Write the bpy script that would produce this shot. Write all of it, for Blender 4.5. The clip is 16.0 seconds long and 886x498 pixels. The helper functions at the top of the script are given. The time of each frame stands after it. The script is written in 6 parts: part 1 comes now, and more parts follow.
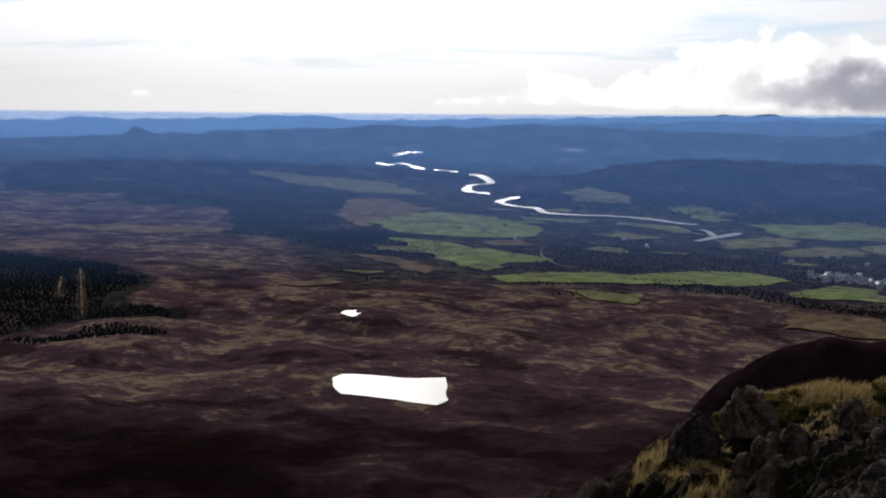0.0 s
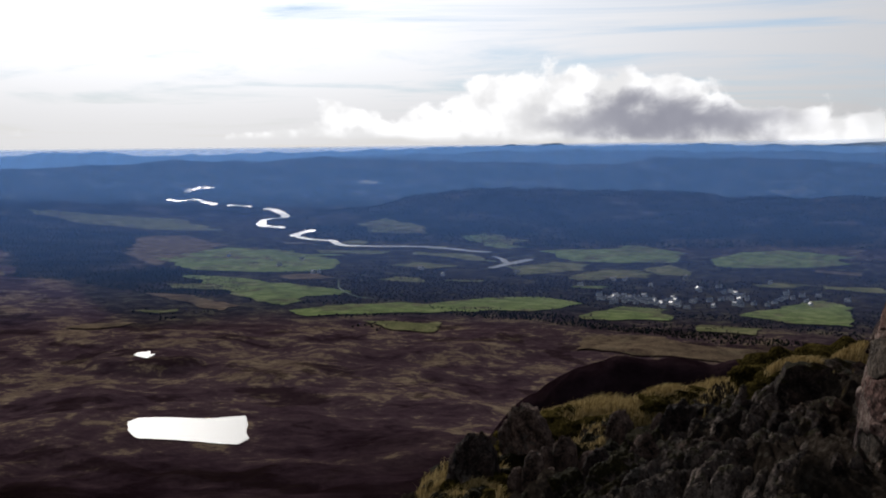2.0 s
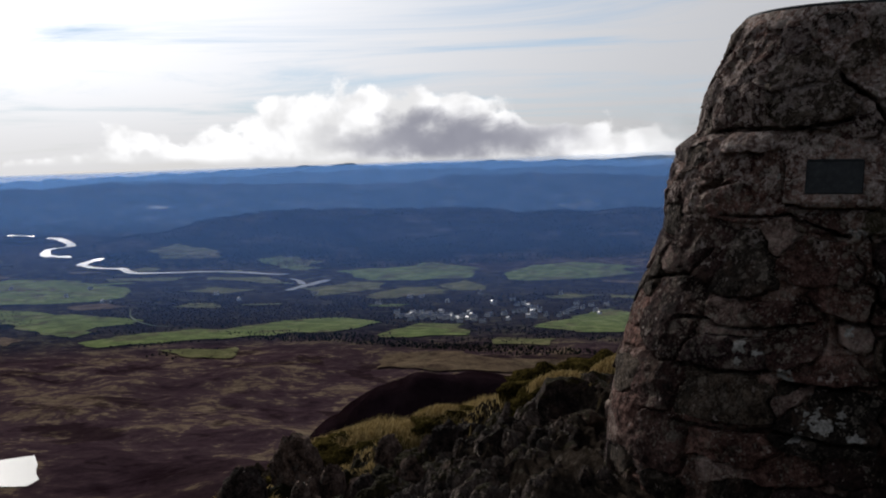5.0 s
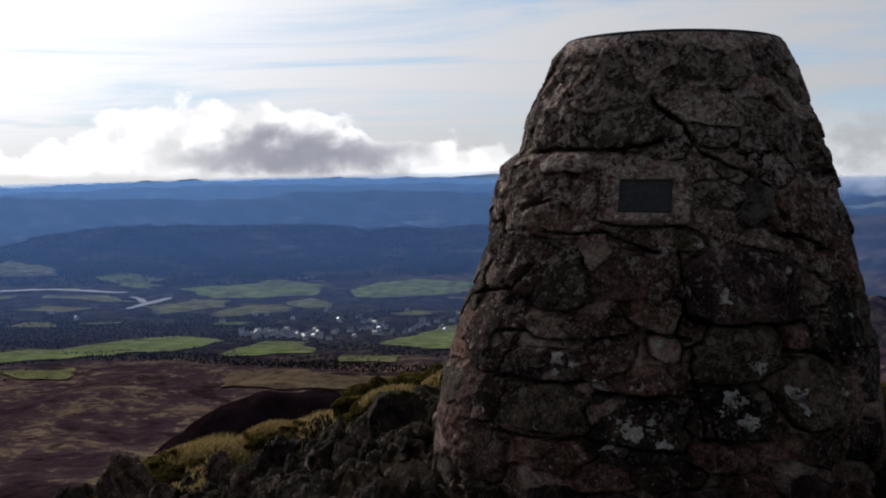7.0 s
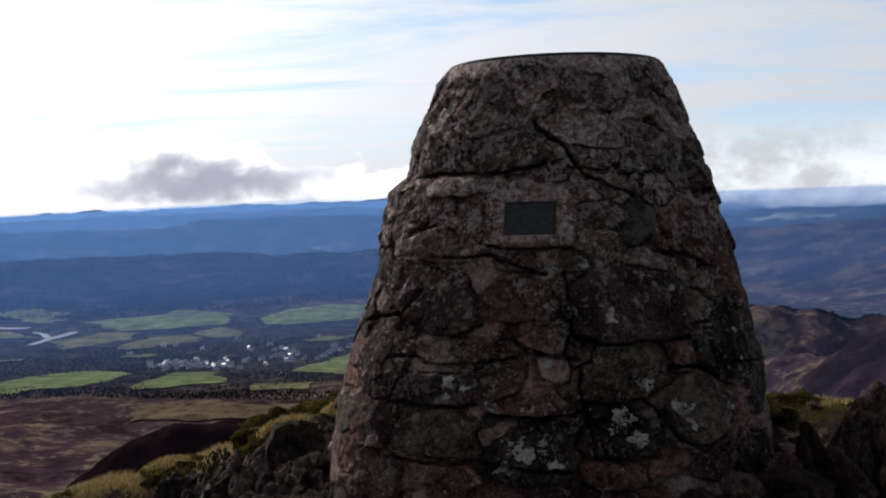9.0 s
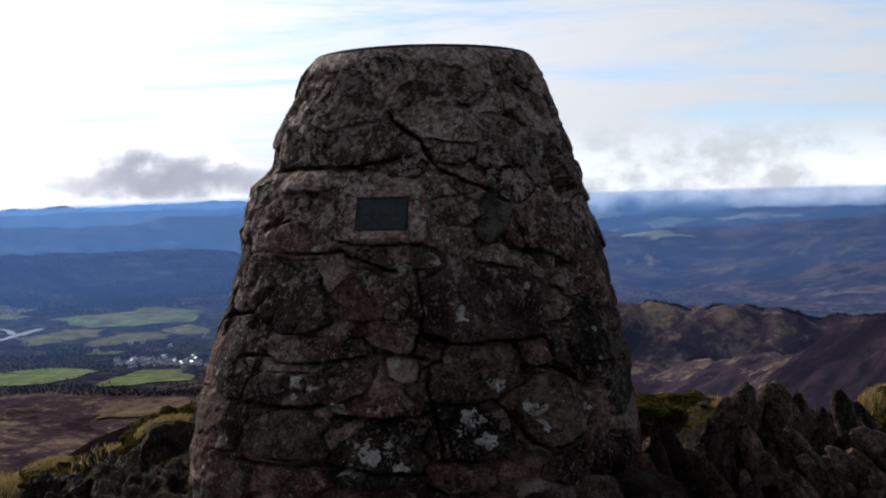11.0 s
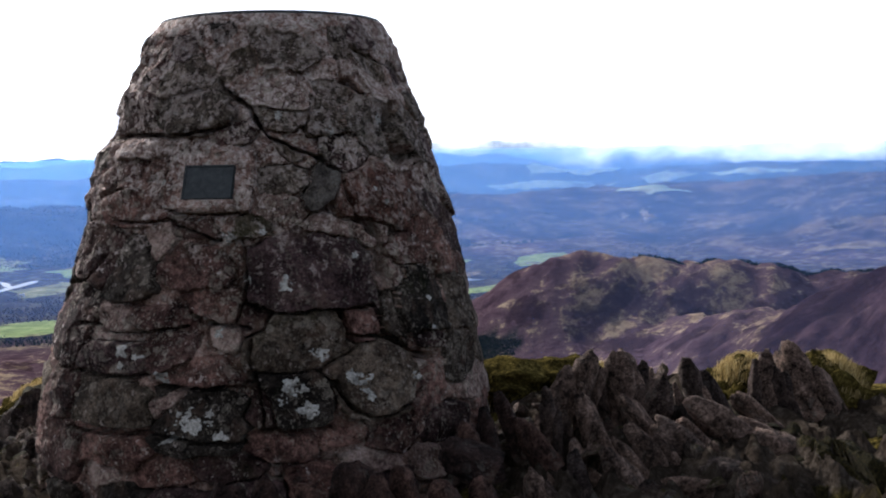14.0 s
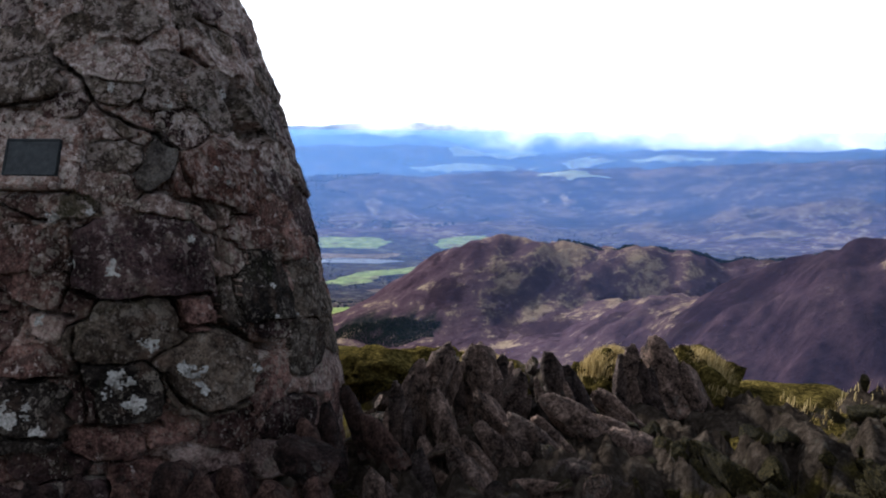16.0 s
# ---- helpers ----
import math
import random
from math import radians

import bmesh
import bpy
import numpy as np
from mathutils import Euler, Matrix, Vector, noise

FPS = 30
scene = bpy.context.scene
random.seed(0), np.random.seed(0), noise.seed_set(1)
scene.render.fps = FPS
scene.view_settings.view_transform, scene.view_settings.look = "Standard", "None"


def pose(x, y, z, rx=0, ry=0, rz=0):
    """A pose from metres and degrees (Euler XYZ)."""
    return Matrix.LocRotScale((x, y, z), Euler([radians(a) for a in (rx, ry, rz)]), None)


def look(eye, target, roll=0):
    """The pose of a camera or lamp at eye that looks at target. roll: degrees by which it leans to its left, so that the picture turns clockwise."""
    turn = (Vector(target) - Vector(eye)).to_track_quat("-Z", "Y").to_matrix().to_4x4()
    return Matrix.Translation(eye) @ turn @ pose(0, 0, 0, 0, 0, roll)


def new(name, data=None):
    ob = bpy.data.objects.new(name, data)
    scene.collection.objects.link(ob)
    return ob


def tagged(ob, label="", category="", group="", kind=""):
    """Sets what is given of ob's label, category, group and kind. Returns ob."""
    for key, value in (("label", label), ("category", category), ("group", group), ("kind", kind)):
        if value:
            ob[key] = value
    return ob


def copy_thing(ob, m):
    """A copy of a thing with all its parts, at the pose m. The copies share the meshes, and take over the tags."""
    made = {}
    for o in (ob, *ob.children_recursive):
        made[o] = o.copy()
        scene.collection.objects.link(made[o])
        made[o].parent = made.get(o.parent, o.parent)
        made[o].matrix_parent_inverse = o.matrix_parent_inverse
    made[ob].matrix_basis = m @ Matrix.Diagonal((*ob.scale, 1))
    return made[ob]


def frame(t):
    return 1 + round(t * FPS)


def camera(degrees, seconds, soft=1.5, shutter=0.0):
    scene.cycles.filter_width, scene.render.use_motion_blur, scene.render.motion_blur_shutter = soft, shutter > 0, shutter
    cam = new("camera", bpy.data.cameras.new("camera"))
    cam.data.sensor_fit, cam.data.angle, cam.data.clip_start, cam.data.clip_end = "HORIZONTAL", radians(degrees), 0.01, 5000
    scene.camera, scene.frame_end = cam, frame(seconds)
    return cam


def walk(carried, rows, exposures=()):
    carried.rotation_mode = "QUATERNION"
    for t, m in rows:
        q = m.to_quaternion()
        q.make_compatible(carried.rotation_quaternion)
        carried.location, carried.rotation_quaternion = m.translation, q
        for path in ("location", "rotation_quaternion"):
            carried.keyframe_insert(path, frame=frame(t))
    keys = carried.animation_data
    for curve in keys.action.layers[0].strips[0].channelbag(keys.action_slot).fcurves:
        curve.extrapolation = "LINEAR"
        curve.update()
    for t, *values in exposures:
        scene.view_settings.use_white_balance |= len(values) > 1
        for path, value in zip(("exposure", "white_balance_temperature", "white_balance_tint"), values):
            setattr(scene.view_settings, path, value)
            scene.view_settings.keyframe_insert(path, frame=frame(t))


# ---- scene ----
cam = camera(41.0, 16.0, soft=1.95)
PATH = [
    (0, (-0.925, -5.723, 1.429), (-2.01, -4.058, 1.201), 1.8),
    (0.5, (-0.889, -5.761, 1.453), (-1.914, -4.052, 1.286), 1.3),
    (1, (-0.848, -5.758, 1.443), (-1.795, -4.005, 1.269), 1.2),
    (1.5, (-0.808, -5.748, 1.434), (-1.661, -3.948, 1.256), 0.6),
    (2, (-0.78, -5.765, 1.429), (-1.568, -3.934, 1.263), 0.8),
    (2.5, (-0.735, -5.763, 1.418), (-1.455, -3.905, 1.242), 0.7),
    (3, (-0.697, -5.743, 1.418), (-1.355, -3.864, 1.229), 0.4),
    (3.5, (-0.665, -5.735, 1.437), (-1.271, -3.834, 1.286), 0.9),
    (4, (-0.637, -5.736, 1.444), (-1.175, -3.815, 1.299), 1.3),
    (4.2, (-0.625, -5.733, 1.461), (-1.152, -3.809, 1.314), 1.0),
    (6.3, (-0.564, -5.802, 1.483), (-0.862, -3.827, 1.376), -0.9),
    (6.5, (-0.556, -5.828, 1.482), (-0.821, -3.849, 1.375), -0.3),
    (7, (-0.496, -5.817, 1.477), (-0.705, -3.831, 1.373), -0.1),
    (7.5, (-0.426, -5.761, 1.469), (-0.612, -3.774, 1.338), -0.4),
    (8, (-0.441, -5.787, 1.475), (-0.526, -3.795, 1.325), -0.9),
    (8.2, (-0.451, -5.81, 1.492), (-0.521, -3.815, 1.368), -1.6),
    (10.3, (-0.067, -5.743, 1.479), (-0.102, -3.744, 1.428), -1.6),
    (10.5, (0.01, -5.722, 1.475), (-0.019, -3.723, 1.419), -1.7),
    (11, (0.092, -5.663, 1.467), (0.086, -3.664, 1.394), -1.4),
    (11.5, (0.115, -5.516, 1.481), (0.28, -3.525, 1.394), -1.2),
    (12, (0.215, -5.46, 1.475), (0.357, -3.468, 1.37), -1.7),
    (12.5, (0.384, -5.496, 1.482), (0.419, -3.5, 1.351), -1.2),
    (13, (0.524, -5.555, 1.491), (0.487, -3.559, 1.359), -0.6),
    (13.5, (0.679, -5.624, 1.52), (0.629, -3.63, 1.377), -0.6),
    (14, (0.784, -5.646, 1.514), (0.784, -3.651, 1.363), -1.2),
    (14.5, (0.839, -5.646, 1.506), (0.873, -3.652, 1.353), -0.4),
    (15, (0.921, -5.537, 1.51), (0.97, -3.544, 1.349), -0.3),
    (15.5, (0.976, -5.493, 1.482), (1.097, -3.505, 1.304), -0.4),
    (16, (1.086, -5.383, 1.513), (1.219, -3.396, 1.33), 0.3),
]
walk(cam, [(t, look(eye, target, roll)) for t, eye, target, roll in PATH],
     exposures=[(t, stops, kelvin, 11) for t, stops, kelvin in ((0.0, -0.24, 6400), (0.5, -0.16, 6400), (1.0, -0.32, 6400), (1.5, -0.40, 6400), (2.0, -0.42, 6400), (3.0, -0.50, 6400), (3.5, -0.40, 6400), (4.2, -0.47, 6400), (7.2, -0.28, 6350), (8.2, 0.1, 6300), (10.3, 0.1, 6250), (11.0, 0.18, 6200), (12.0, 0.60, 6100), (12.5, 1.0, 6050), (14.0, 1.34, 6050), (16.0, 1.45, 6050))])

# ---- sky and sun ----
SUN_AZ, SUN_EL = -38.0, 29.0   # degrees, clockwise from +y, and above the horizon
sun_dir = Vector((math.sin(radians(SUN_AZ)) * math.cos(radians(SUN_EL)), math.cos(radians(SUN_AZ)) * math.cos(radians(SUN_EL)), math.sin(radians(SUN_EL))))


class Graph:
    """Short names for the nodes of one node tree."""

    def __init__(self, tree):
        self.tree = tree

    def node(self, kind):
        return self.tree.nodes.new(kind)

    def put(self, socket, value):
        if isinstance(value, bpy.types.NodeSocket):
            self.tree.links.new(value, socket)
        elif isinstance(value, (tuple, list)) and len(value) == 3 and socket.type == "RGBA":
            socket.default_value = (*value, 1)
        else:
            socket.default_value = value

    def math(self, op, a, b=0.0, c=0.0, clamp=False):
        n = self.node("ShaderNodeMath")
        n.operation, n.use_clamp = op, clamp
        for s, v in zip(n.inputs, (a, b, c)):
            self.put(s, v)
        return n.outputs[0]

    def vmath(self, op, a, b=(0, 0, 0), out=0):
        n = self.node("ShaderNodeVectorMath")
        n.operation = op
        self.put(n.inputs[0], a)
        self.put(n.inputs[1], b)
        return n.outputs[out]

    def step(self, x, lo, hi, a=0.0, b=1.0):
        n = self.node("ShaderNodeMapRange")
        n.interpolation_type = "SMOOTHSTEP"
        for s, v in zip(n.inputs[:5], (x, lo, hi, a, b)):
            self.put(s, v)
        return n.outputs[0]

    def noise(self, at, scale, detail=5.0, rough=0.6, warp=0.0):
        n = self.node("ShaderNodeTexNoise")
        self.put(n.inputs["Vector"], at)
        for key, v in (("Scale", scale), ("Detail", detail), ("Roughness", rough), ("Distortion", warp)):
            n.inputs[key].default_value = v
        return n.outputs[0]

    def spots(self, at, scale, feature="F1", jitter=1.0):
        n = self.node("ShaderNodeTexVoronoi")
        n.feature = feature
        self.put(n.inputs["Vector"], at)
        n.inputs["Scale"].default_value, n.inputs["Randomness"].default_value = scale, jitter
        return n.outputs["Distance"]

    def mix(self, fac, a, b):
        n = self.node("ShaderNodeMix")
        n.data_type = "RGBA"
        for key, v in ((0, fac), (6, a), (7, b)):
            self.put(n.inputs[key], v)
        return n.outputs[2]

    def ramp(self, fac, *stops):
        n = self.node("ShaderNodeValToRGB")
        e = n.color_ramp.elements
        while len(e) < len(stops):
            e.new(0.5)
        for el, (pos, col) in zip(e, stops):
            el.position, el.color = pos, (*col, 1)
        self.put(n.inputs[0], fac)
        return n.outputs[0]

    def stretch(self, at, scale, turn=(0, 0, 0)):
        n = self.node("ShaderNodeMapping")
        self.put(n.inputs[0], at)
        n.inputs["Scale"].default_value = scale
        n.inputs["Rotation"].default_value = turn
        return n.outputs[0]


world = bpy.data.worlds.new("sky")
scene.world = world
world.use_nodes = True
g = Graph(world.node_tree)
background = world.node_tree.nodes["Background"]
sky = g.node("ShaderNodeTexSky")
sky.sky_type, sky.sun_disc = "NISHITA", False
sky.sun_elevation, sky.sun_rotation = radians(SUN_EL), radians(SUN_AZ)
sky.air_density, sky.dust_density, sky.ozone_density, sky.altitude = 1.0, 0.3, 1.5, 600
way = g.vmath("NORMALIZE", g.node("ShaderNodeTexCoord").outputs["Generated"])
xyz = g.node("ShaderNodeSeparateXYZ")
g.put(xyz.inputs[0], way)
wx, wy, wz = xyz.outputs
az = g.math("MULTIPLY", g.math("ARCTAN2", wx, wy), 180 / math.pi)
el = g.math("MULTIPLY", g.math("ARCSINE", wz), 180 / math.pi)
glow = g.math("MAXIMUM", g.vmath("DOT_PRODUCT", way, tuple(sun_dir), out=1), 0.0)
glow_wide, glow_tight = g.math("POWER", glow, 4.0), g.math("POWER", glow, 14.0)
# high streaked cloud, in the perspective of a flat layer
flat = g.node("ShaderNodeCombineXYZ")
lift = g.math("ADD", g.math("MAXIMUM", wz, 0.0), 0.06)
g.put(flat.inputs[0], g.math("DIVIDE", wx, lift))
g.put(flat.inputs[1], g.math("DIVIDE", wy, lift))
streaks = g.noise(g.stretch(flat.outputs[0], (0.6, 1.0, 1.0), (0, 0, 0.5)), 0.55, 7.0, 0.62, 0.6)
veil = g.step(g.math("ADD", streaks, g.math("MULTIPLY", glow_wide, 0.16)), 0.41, 0.60)
ring = g.math("MULTIPLY", g.step(el, 30.0, 6.0), g.math("MULTIPLY", g.step(wy, -0.3, 0.5), g.math("ADD", 0.6, g.math("MULTIPLY", glow_wide, 0.55))))   # brighter towards the horizon on the sun's side
white = g.math("ADD", g.math("ADD", 0.27, g.math("MULTIPLY", glow_wide, 0.36)), g.math("ADD", g.math("MULTIPLY", glow_tight, 1.9), g.math("MULTIPLY", ring, 0.55)))
white = g.math("ADD", white, g.step(wy, 0.1, -0.5, 0.0, 0.085))
veil_col = g.vmath("SCALE", (0.985, 0.985, 1.0))
g.put(veil_col.node.inputs["Scale"], white)
blue = g.vmath("MULTIPLY", sky.outputs[0], (0.045, 0.045, 0.045))
clear = g.vmath("ADD", blue, g.mix(ring, (0.07, 0.08, 0.10), (0.38, 0.50, 0.68)))
col = g.mix(g.math("MULTIPLY", veil, 0.93), clear, veil_col)
# haze that whitens the lowest sky
low = g.math("MULTIPLY", g.step(el, 5.0, 0.3), 0.6)
hz = g.vmath("SCALE", (1.0, 0.985, 0.965))
g.put(hz.node.inputs["Scale"], g.math("ADD", g.math("ADD", 0.12, g.math("MULTIPLY", ring, 0.60)), g.math("MULTIPLY", glow_wide, 0.42)))
col = g.mix(low, col, hz)
# one heaped cloud with a grey base low over the hills, and its flat skirts
puffs = g.math("SUBTRACT", g.noise(g.stretch(way, (1, 1, 1.3)), 22.0, 6.0, 0.52, 0.2), 0.5)
off = g.math("DIVIDE", g.math("ADD", az, 15.8), 9.2)
dome = g.math("MULTIPLY", g.math("SQRT", g.math("MAXIMUM", g.math("SUBTRACT", 1.0, g.math("MULTIPLY", off, off)), 0.0)), 3.9)
skirt_off = g.math("DIVIDE", g.math("ADD", az, 16.0), 18.0)
skirt = g.math("MULTIPLY", g.math("MAXIMUM", g.math("SUBTRACT", 1.0, g.math("POWER", g.math("ABSOLUTE", skirt_off), 6.0)), 0.0), 2.3)
top = g.math("ADD", g.math("MAXIMUM", dome, skirt), g.math("MULTIPLY", puffs, 4.4))
inside = g.math("MULTIPLY", g.step(g.math("SUBTRACT", top, el), 0.0, 0.5), g.step(g.math("ADD", el, g.math("MULTIPLY", puffs, 0.6)), 0.35, 0.8))
ga = g.math("DIVIDE", g.math("ADD", az, 12.6), 6.4)
ge = g.math("DIVIDE", g.math("SUBTRACT", el, g.math("ADD", 1.5, g.math("MULTIPLY", puffs, 3.4))), 1.15)
grey = g.step(g.math("ADD", g.math("MULTIPLY", ga, ga), g.math("MULTIPLY", ge, ge)), 1.5, 0.0)
shade = g.step(g.noise(way, 30.0, 3.0, 0.5, 0.2), 0.36, 0.60, 1.12, 1.5)
heap = g.vmath("SCALE", (1.0, 0.995, 0.985))
g.put(heap.node.inputs["Scale"], shade)
cloud_col = g.mix(g.math("MULTIPLY", grey, 0.92), heap, (0.34, 0.345, 0.42))
col = g.mix(inside, col, cloud_col)
g.put(background.inputs[0], col)
background.inputs[1].default_value = 1.0

sun = new("sun", bpy.data.lights.new("sun", "SUN"))
sun.data.energy, sun.data.angle, sun.data.color = 3.0, radians(2.0), (1.0, 0.95, 0.88)
sun.matrix_world = look(tuple(sun_dir), (0, 0, 0))


# ---- materials ----
def material(name, rough=0.9, gloss=0.3, metal=0.0):
    m = bpy.data.materials.new(name)
    m.use_nodes = True
    b = m.node_tree.nodes["Principled BSDF"]
    b.inputs["Roughness"].default_value = rough
    b.inputs["Specular IOR Level"].default_value = gloss
    b.inputs["Metallic"].default_value = metal
    gr = Graph(m.node_tree)
    at = gr.node("ShaderNodeTexCoord").outputs["Object"]
    return m, gr, b, at


def relief(gr, b, height, strength, distance):
    n = gr.node("ShaderNodeBump")
    gr.put(n.inputs["Height"], height)
    n.inputs["Strength"].default_value, n.inputs["Distance"].default_value = strength, distance
    gr.put(b.inputs["Normal"], n.outputs[0])


def attribute(gr, name):
    n = gr.node("ShaderNodeAttribute")
    n.attribute_name = name
    return n.outputs["Fac"]


def own_random(gr):
    return gr.node("ShaderNodeObjectInfo").outputs["Random"]


# the land: heather moor, valley floor, wooded hill, and the rocky grassy top
GROUND, gr, b, at = material("land", 1.0, 0.0)
big, mid, fine = gr.noise(at, 0.0115, 8, 0.64, 0.35), gr.noise(at, 0.05, 6, 0.66, 0.3), gr.noise(at, 0.2, 6, 0.75)
# this mask stands for dark heather and for cloud shade on the moor
heath_shade = attribute(gr, "heath_shade")
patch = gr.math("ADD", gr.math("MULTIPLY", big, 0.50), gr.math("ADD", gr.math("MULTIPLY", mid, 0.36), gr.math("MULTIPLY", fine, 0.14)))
patch = gr.math("SUBTRACT", patch, gr.math("MULTIPLY", heath_shade, 0.15))
ling = gr.ramp(patch, (0.36, (0.020, 0.0110, 0.0145)), (0.46, (0.052, 0.0315, 0.0385)), (0.54, (0.086, 0.056, 0.058)))
bent = gr.ramp(gr.math("ADD", gr.math("MULTIPLY", mid, 0.5), gr.math("MULTIPLY", fine, 0.5)), (0.40, (0.085, 0.056, 0.047)), (0.50, (0.135, 0.094, 0.068)), (0.62, (0.22, 0.165, 0.110)))
moor = gr.mix(gr.step(gr.math("ADD", patch, gr.math("MULTIPLY", gr.math("SUBTRACT", fine, 0.5), 0.06)), 0.505, 0.555), ling, bent)
burnt = gr.step(gr.noise(at, 0.013, 6, 0.62, 0.5), 0.55, 0.60)
moor = gr.mix(gr.math("MULTIPLY", burnt, 0.65), moor, (0.016, 0.0085, 0.0095))
olive = gr.math("MULTIPLY", gr.step(gr.noise(gr.stretch(at, (0.6, 0.6, 3.5)), 0.016, 6, 0.65, 0.8), 0.48, 0.58), heath_shade)
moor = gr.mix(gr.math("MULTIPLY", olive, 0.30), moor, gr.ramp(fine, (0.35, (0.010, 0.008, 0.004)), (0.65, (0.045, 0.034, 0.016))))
# cloud shade multiplied into the moor's colour
moor = gr.mix(gr.math("MULTIPLY", heath_shade, 0.95), moor, gr.vmath("MULTIPLY", moor, (0.19, 0.13, 0.13)))
valley = gr.ramp(gr.math("ADD", gr.math("MULTIPLY", mid, 0.6), gr.math("MULTIPLY", fine, 0.4)), (0.40, (0.013, 0.011, 0.013)), (0.49, (0.030, 0.023, 0.025)), (0.55, (0.052, 0.042, 0.034)), (0.60, (0.085, 0.078, 0.044)), (0.68, (0.14, 0.120, 0.075)))
wooded = gr.ramp(gr.math("ADD", gr.math("MULTIPLY", big, 0.5), gr.math("MULTIPLY", fine, 0.5)), (0.42, (0.006, 0.008, 0.009)), (0.50, (0.018, 0.018, 0.017)), (0.56, (0.050, 0.036, 0.032)), (0.64, (0.11, 0.082, 0.06)))
c = gr.mix(attribute(gr, "valley"), moor, valley)
c = gr.mix(attribute(gr, "wooded"), c, wooded)
stone_n, moss_n = gr.noise(at, 9.0, 7, 0.65), gr.noise(at, 2.1, 6, 0.65, 0.4)
grain = gr.noise(at, 34.0, 7, 0.72)
soil = gr.ramp(gr.math("ADD", gr.math("MULTIPLY", stone_n, 0.5), gr.math("MULTIPLY", grain, 0.5)), (0.36, (0.010, 0.0075, 0.006)), (0.5, (0.034, 0.026, 0.020)), (0.64, (0.09, 0.071, 0.056)))
pale = gr.step(gr.math("ADD", gr.spots(at, 17.0), gr.math("MULTIPLY", gr.math("SUBTRACT", grain, 0.5), 0.7)), 0.24, 0.14)
soil = gr.mix(gr.math("MULTIPLY", pale, 0.12), soil, (0.30, 0.28, 0.22))
turf = gr.ramp(gr.math("ADD", gr.math("MULTIPLY", gr.noise(at, 60.0, 5, 0.7), 0.6), gr.math("MULTIPLY", moss_n, 0.4)), (0.36, (0.013, 0.012, 0.004)), (0.5, (0.044, 0.036, 0.010)), (0.64, (0.115, 0.087, 0.030)))
peak = gr.mix(gr.step(gr.math("ADD", moss_n, attribute(gr, "turf")), 0.50, 0.62), soil, turf)
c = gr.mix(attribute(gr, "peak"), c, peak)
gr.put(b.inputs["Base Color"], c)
tussocks = gr.math("MULTIPLY", gr.math("ADD", gr.math("MULTIPLY", mid, 90.0), gr.math("MULTIPLY", fine, 40.0)), gr.math("SUBTRACT", 1.0, attribute(gr, "peak")))
relief(gr, b, gr.math("ADD", gr.math("ADD", stone_n, grain), tussocks), 1.0, 0.04)


def grassland(name, dark, mid_col, light, scale=0.05):
    m, gr, b, at = material(name, 1.0, 0.0)
    n = gr.math("ADD", gr.math("MULTIPLY", gr.noise(at, scale, 5, 0.65, 0.4), 0.65), gr.math("MULTIPLY", gr.noise(at, scale * 9, 4, 0.7), 0.35))
    worn = gr.math("MULTIPLY", gr.step(gr.noise(at, scale * 0.35, 5, 0.65, 0.8), 0.50, 0.62), 0.7)
    gr.put(b.inputs["Base Color"], gr.mix(worn, gr.ramp(n, (0.36, dark), (0.5, mid_col), (0.64, light)), gr.ramp(n, (0.4, (0.045, 0.034, 0.026)), (0.6, (0.15, 0.118, 0.075)))))
    relief(gr, b, n, 0.5, 0.6)
    return m


GREEN = grassland("pasture", (0.076, 0.096, 0.036), (0.142, 0.178, 0.060), (0.235, 0.26, 0.105))
OLIVE = grassland("rough_pasture", (0.065, 0.068, 0.032), (0.125, 0.125, 0.058), (0.23, 0.21, 0.11))
TAN = grassland("dead_grass", (0.040, 0.026, 0.022), (0.115, 0.082, 0.054), (0.21, 0.155, 0.098), 0.05)
PALE = grassland("pale_fields", (0.10, 0.12, 0.08), (0.17, 0.19, 0.125), (0.27, 0.28, 0.19), 0.012)

WATER, gr, b, at = material("water", 0.43, 0.5)
b.inputs["Base Color"].default_value = (0.01, 0.014, 0.018, 1)
b.inputs["IOR"].default_value = 1.33
relief(gr, b, gr.noise(at, 0.9, 4, 0.6), 0.35, 0.25)


def foliage(name, dark, light):
    m, gr, b, at = material(name, 1.0, 0.0)
    isl = gr.node("ShaderNodeNewGeometry").outputs["Random Per Island"]
    n = gr.math("ADD", gr.math("MULTIPLY", isl, 0.6), gr.math("MULTIPLY", gr.noise(at, 0.02, 3), 0.4))
    gr.put(b.inputs["Base Color"], gr.mix(n, dark, light))
    return m


CONIFER = foliage("conifer", (0.008, 0.012, 0.010), (0.019, 0.025, 0.018))
BIRCH = foliage("bare_birch", (0.030, 0.023, 0.025), (0.060, 0.046, 0.044))

